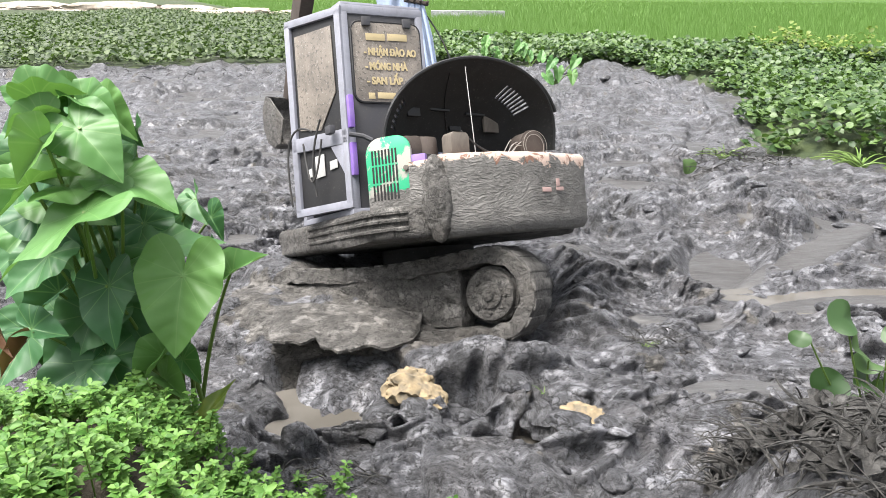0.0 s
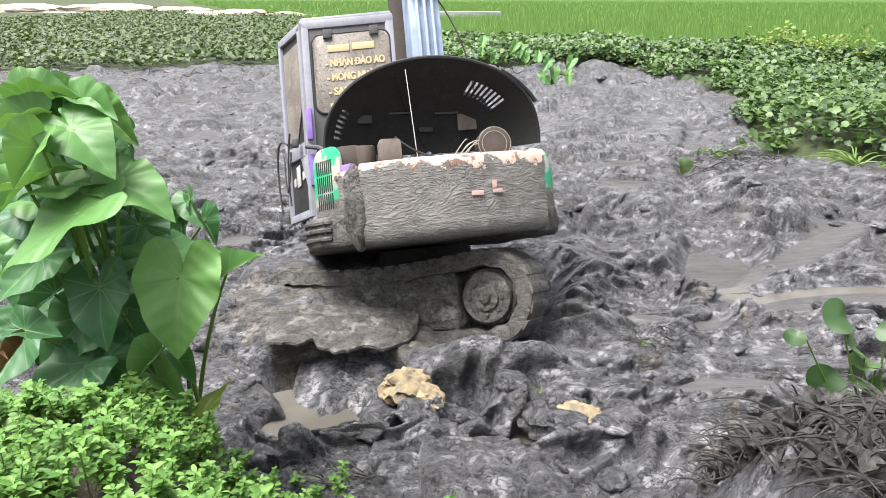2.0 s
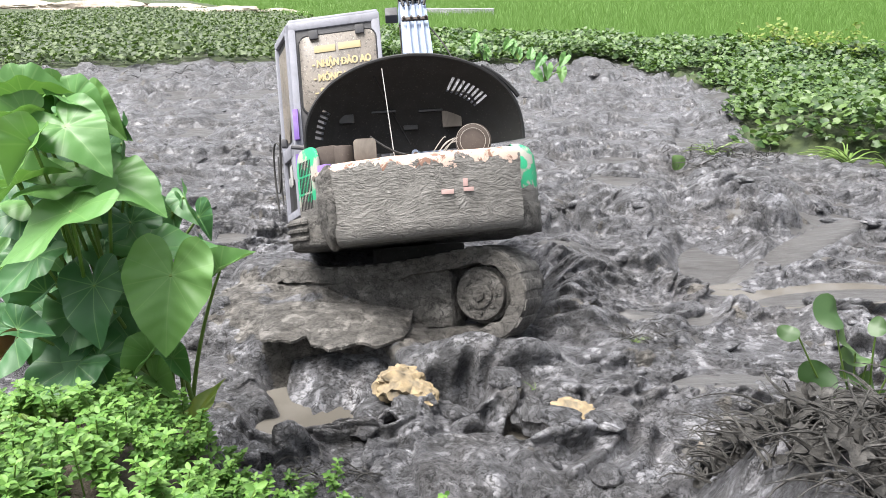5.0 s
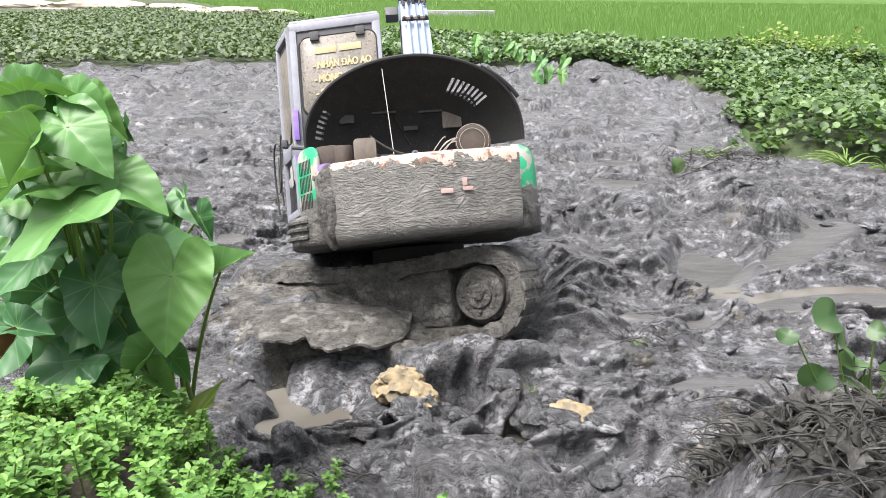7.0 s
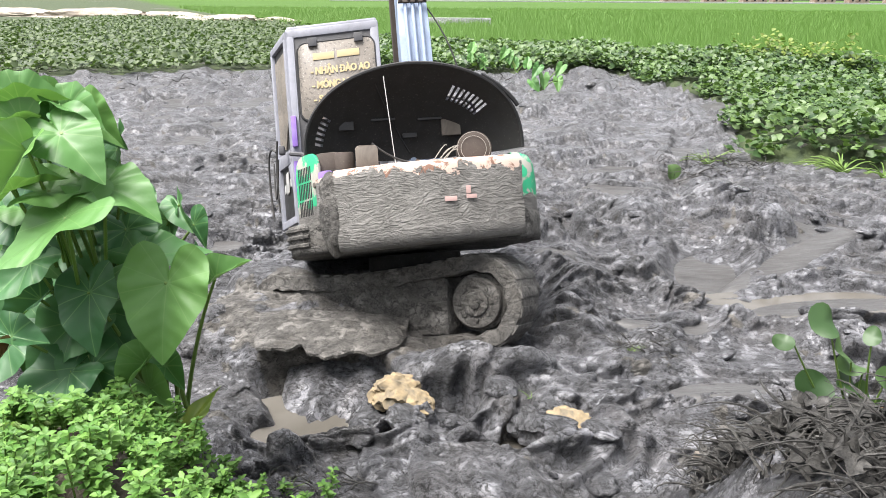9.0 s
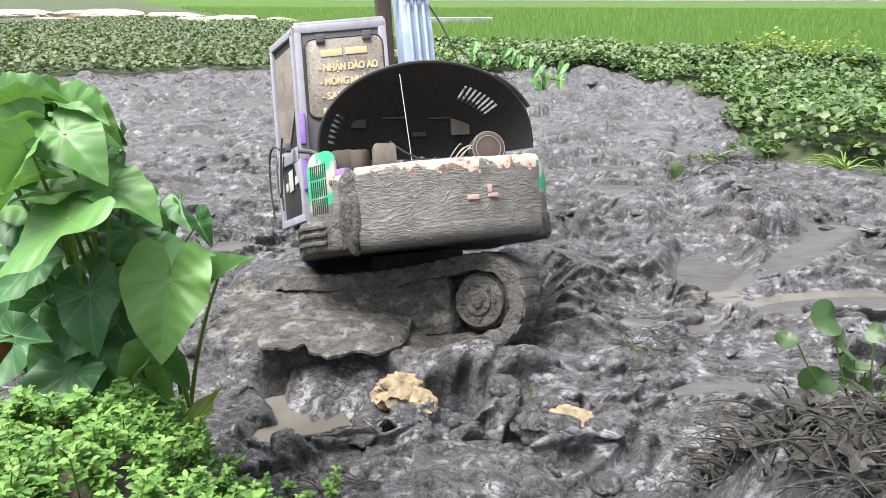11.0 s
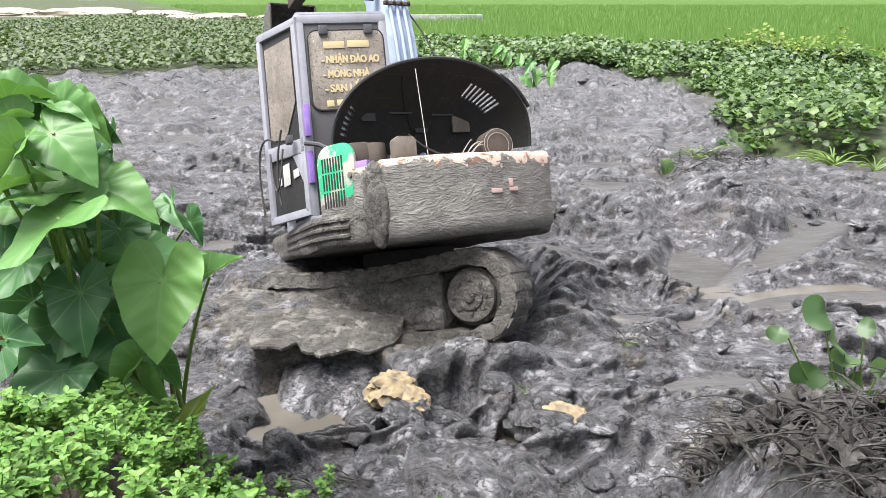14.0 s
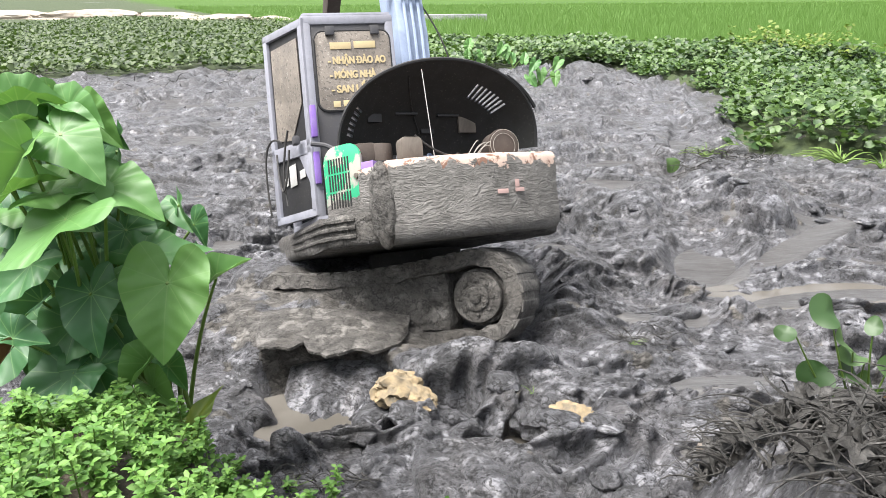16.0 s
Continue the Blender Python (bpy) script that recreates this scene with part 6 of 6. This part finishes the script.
def rice_field():
    n = 52000
    u = mr.rand(n)
    y = 24 * (150 / 24) ** u
    x = mr.uniform(-0.75, 0.75, n) * y
    k = y > field_edge(x)
    x, y = x[k], y[k]
    n = len(x)
    z = ground_at(x, y)
    grow = np.clip(y / 45, 0.8, 2.6)
    h = 0.62 * mr.uniform(0.75, 1.2, n) * (1 + 0.12 * perlin(x * 0.12, y * 0.12))
    verts, faces = [], []
    for b in range(3):
        a = mr.rand(n) * 6.3
        w = 0.022 * grow
        lean = 0.42 * mr.rand(n)
        ox, oy = mr.normal(0, 0.06, n), mr.normal(0, 0.06, n)
        p0 = np.stack([x + ox - w, y + oy, z], -1)
        p1 = np.stack([x + ox + w, y + oy, z], -1)
        p2 = np.stack([x + ox + lean * np.cos(a), y + oy + lean * np.sin(a), z + h * mr.uniform(0.8, 1.1, n)], -1)
        verts.append(np.stack([p0, p1, p2], 1).reshape(-1, 3))
    v = np.concatenate(verts)
    faces = [(3 * i, 3 * i + 1, 3 * i + 2) for i in range(len(v) // 3)]
    return scatter_mesh("rice_field", v, faces, RICE, "bright green young rice standing in a wide field", "rice")


rice_field()


def far_taro(x, y, seed):
    plant = tagged(new("taro_plant"), "lone bright green taro on the far shore", "plant", "taro on the far shore")
    z = zg(x, y)
    plant.matrix_basis = Matrix.Translation((x, y, z))
    rr = random.Random(seed)
    for k in range(5):
        top = Vector((rr.uniform(-0.5, 0.5), rr.uniform(-0.2, 0.2), rr.uniform(0.25, 0.75)))
        part("stalk", tube(bow((0, 0, 0), top, (0, 0, 0.1), 5), 0.02, 5, None, 0.012), STALK, plant)
        blade = part("leaf", leaf_blade(0.42, 500 + seed * 9 + k, 0.8, 0.3), TARO, plant)
        blade.matrix_basis = leaf_pose(top.x, top.y, top.z, rr.choice((-90, -60, -120, 80)), 20)


far_taro(2.3, 22.6, 1)
far_taro(2.7, 19.8, 2)
far_taro(1.2, 23.4, 3)


# distance: spoil heaps, a concrete bank and low masonry along a far road
def heap(x, y, w, d, h, seed, label):
    bm = bmesh.new()
    bmesh.ops.create_icosphere(bm, subdivisions=4, radius=1)
    for v in bm.verts:
        k = 1 + 0.3 * noise.noise(v.co * 1.7 + Vector((seed, 0, 0))) + 0.12 * noise.noise(v.co * 5 + Vector((seed, 0, 0)))
        v.co = Vector((v.co.x * w * k, v.co.y * d * k, max(v.co.z, -0.2) * h * k))
    ob = part("soil_mound", bm, SPOIL)
    ob.matrix_basis = Matrix.Translation((x, y, 0.42))
    tagged(ob, label, "heap", "heaps of pale soil")


for k, (x, y, w, d, h) in enumerate(((-18.5, 66, 3.2, 1.5, 0.75), (-14.5, 66.5, 3.0, 1.2, 0.5), (-22, 68, 2.4, 1.4, 0.55), (-38, 82, 7, 2, 0.9), (-47, 84, 6, 2, 0.8), (-30, 84, 4, 1.6, 0.6))):
    heap(x, y, w, d, h, k, "low heap of pale dug soil beyond the plants")
path = part("concrete_bank", box((6.0, 0.9, 0.75), (1.0, 62, 0.75), 0.04), CONCRETE)
tagged(path, "pale concrete bank crossing the rice field", "bank", kind="structure")
low = part("far_road", box((900, 6, 1.0), (380, 478, 0.75), 0.1), CONCRETE)
tagged(low, "pale road embankment at the far side of the fields", "road", kind="structure")


def far_house(x, w, h, seed):
    rr = random.Random(seed)
    house = tagged(new("far_house"), "low brick-red house along the distant road", "house", "houses along the road")
    house.matrix_basis = Matrix.Translation((x, 492, zg(x, 492) - 0.02))
    part("wall", box((w, 7, h), (0, 0, h / 2), 0.05), BRICK, house)
    part("roof", prism([(-4, 0), (4, 0), (0, 1.8)], -w / 2 - 0.4, w / 2 + 0.4, 0.03, m=Matrix(((0, 0, 1, 0), (1, 0, 0, 0), (0, 1, 0, h), (0, 0, 0, 1)))), RUST, house)
    for k in range(3):
        part("window", box((1.2, 0.2, 1.3), (-w / 3 + k * w / 3, -3.52, h * 0.5), 0.03), DARKGLASS, house)


for k in range(14):
    far_house(150 + k * 24 + rnd.uniform(-5, 5), rnd.uniform(12, 18), rnd.uniform(3.5, 5), k)


# ---- motion ----
SLEW_ROWS = [(0.0, 35.5), (0.5, 30.1), (1.0, 21.7), (1.5, 17.7), (2.0, 10.7), (2.5, 2.4), (3.0, 1.5), (3.5, 3.4), (4.0, 3.4), (6.5, 3.5), (7.0, 3.4), (7.5, 3.4), (8.0, 3.5), (8.5, 5.0), (9.0, 5.6), (11.5, 14.5), (12.0, 17.4), (12.5, 19.6), (13.0, 21.4), (13.5, 22.2), (14.0, 23.2), (14.5, 23.1), (15.0, 23.1), (15.5, 23.0), (16.0, 23.0)]
ROCK_ROWS = [(0.0, -0.12, -0.47), (0.5, -0.12, -0.34), (1.0, 0.18, -0.01), (1.5, 0.15, 0.1), (2.0, 0.07, 0.24), (2.5, 0.11, 0.31), (3.0, 0.26, 0.65), (3.5, 0.2, 0.39), (4.0, 0.17, 0.36), (6.5, 0.13, -0.12), (7.0, -0.06, -0.29), (7.5, 0.27, 0.12), (8.0, 0.19, 0.01), (8.5, 0.07, 0.23), (9.0, 0.09, 0.09), (11.5, 0.11, 0.13), (12.0, 0.08, 0.4), (12.5, 0.33, 0.43), (13.0, 0.0, -0.16), (13.5, -0.15, -0.67), (14.0, -0.28, -0.3), (14.5, -0.14, -0.3), (15.0, 0.09, -0.35), (15.5, 0.03, -0.33), (16.0, 0.08, -0.34)]
# boom, arm and bucket: angles above the deck's forward line
DIG_ROWS = [(0.0, 80, -60, -70), (0.5, 82, -74, -86), (1.0, 85, -92, -100), (1.5, 85, -98, -98), (2.0, 86, -97, -92), (2.5, 86, -95, -90), (3.0, 85, -93, -90), (3.5, 83, -90, -90), (4.0, 70, -70, -60), (4.3, 66, -60, -40), (6.5, 65, -50, -30), (7.0, 67, -50, -30), (7.5, 71, -55, -35), (8.0, 79, -62, -50), (8.5, 82, -70, -60), (9.0, 83, -78, -70), (11.5, 86, -84, -80), (12.0, 86, -74, -60), (12.5, 86, -60, -40), (13.0, 85, -40, -30), (13.5, 84, -20, -10), (14.0, 80, 3, 0), (14.5, 80, 3, 0), (15.0, 80, 1, 0), (15.5, 85, -20, -10), (16.0, 86, -52, -40)]


def motions():
    turned = {t: BASE @ Matrix.Rotation(radians(a), 4, "Z") for t, a in SLEW_ROWS}
    walk(excavator, [(t, Matrix.Translation(PIVOT) @ Matrix.Rotation(radians(a), 4, "Y") @ Matrix.Rotation(radians(b), 4, "X")) for t, a, b in ROCK_ROWS])
    for ob in upper_parts:
        if ob not in (boom, arm, bucket):
            walk(ob, [(t, turned[t]) for t, _ in SLEW_ROWS])
    times = [t for t, _ in SLEW_ROWS]
    rows = {boom: [], arm: [], bucket: []}
    for t, b, a, c in DIG_ROWS:
        slew = float(np.interp(t, times, [v for _, v in SLEW_ROWS]))
        deck_m = BASE @ Matrix.Rotation(radians(slew), 4, "Z")
        bm_ = Matrix.Translation(BOOM_FOOT) @ Matrix.Rotation(radians(b), 4, "X")
        tip = bm_ @ TIP
        arm_m = Matrix.Translation(tip) @ Matrix.Rotation(radians(a), 4, "X")
        end = arm_m @ Vector((0, ARM_L, -0.02))
        rows[boom].append((t, deck_m @ bm_))
        rows[arm].append((t, deck_m @ arm_m))
        rows[bucket].append((t, deck_m @ Matrix.Translation(end) @ Matrix.Rotation(radians(c), 4, "X")))
    for ob, r in rows.items():
        walk(ob, r)
    for ob, r in SWAY:
        walk(ob, r)


motions()
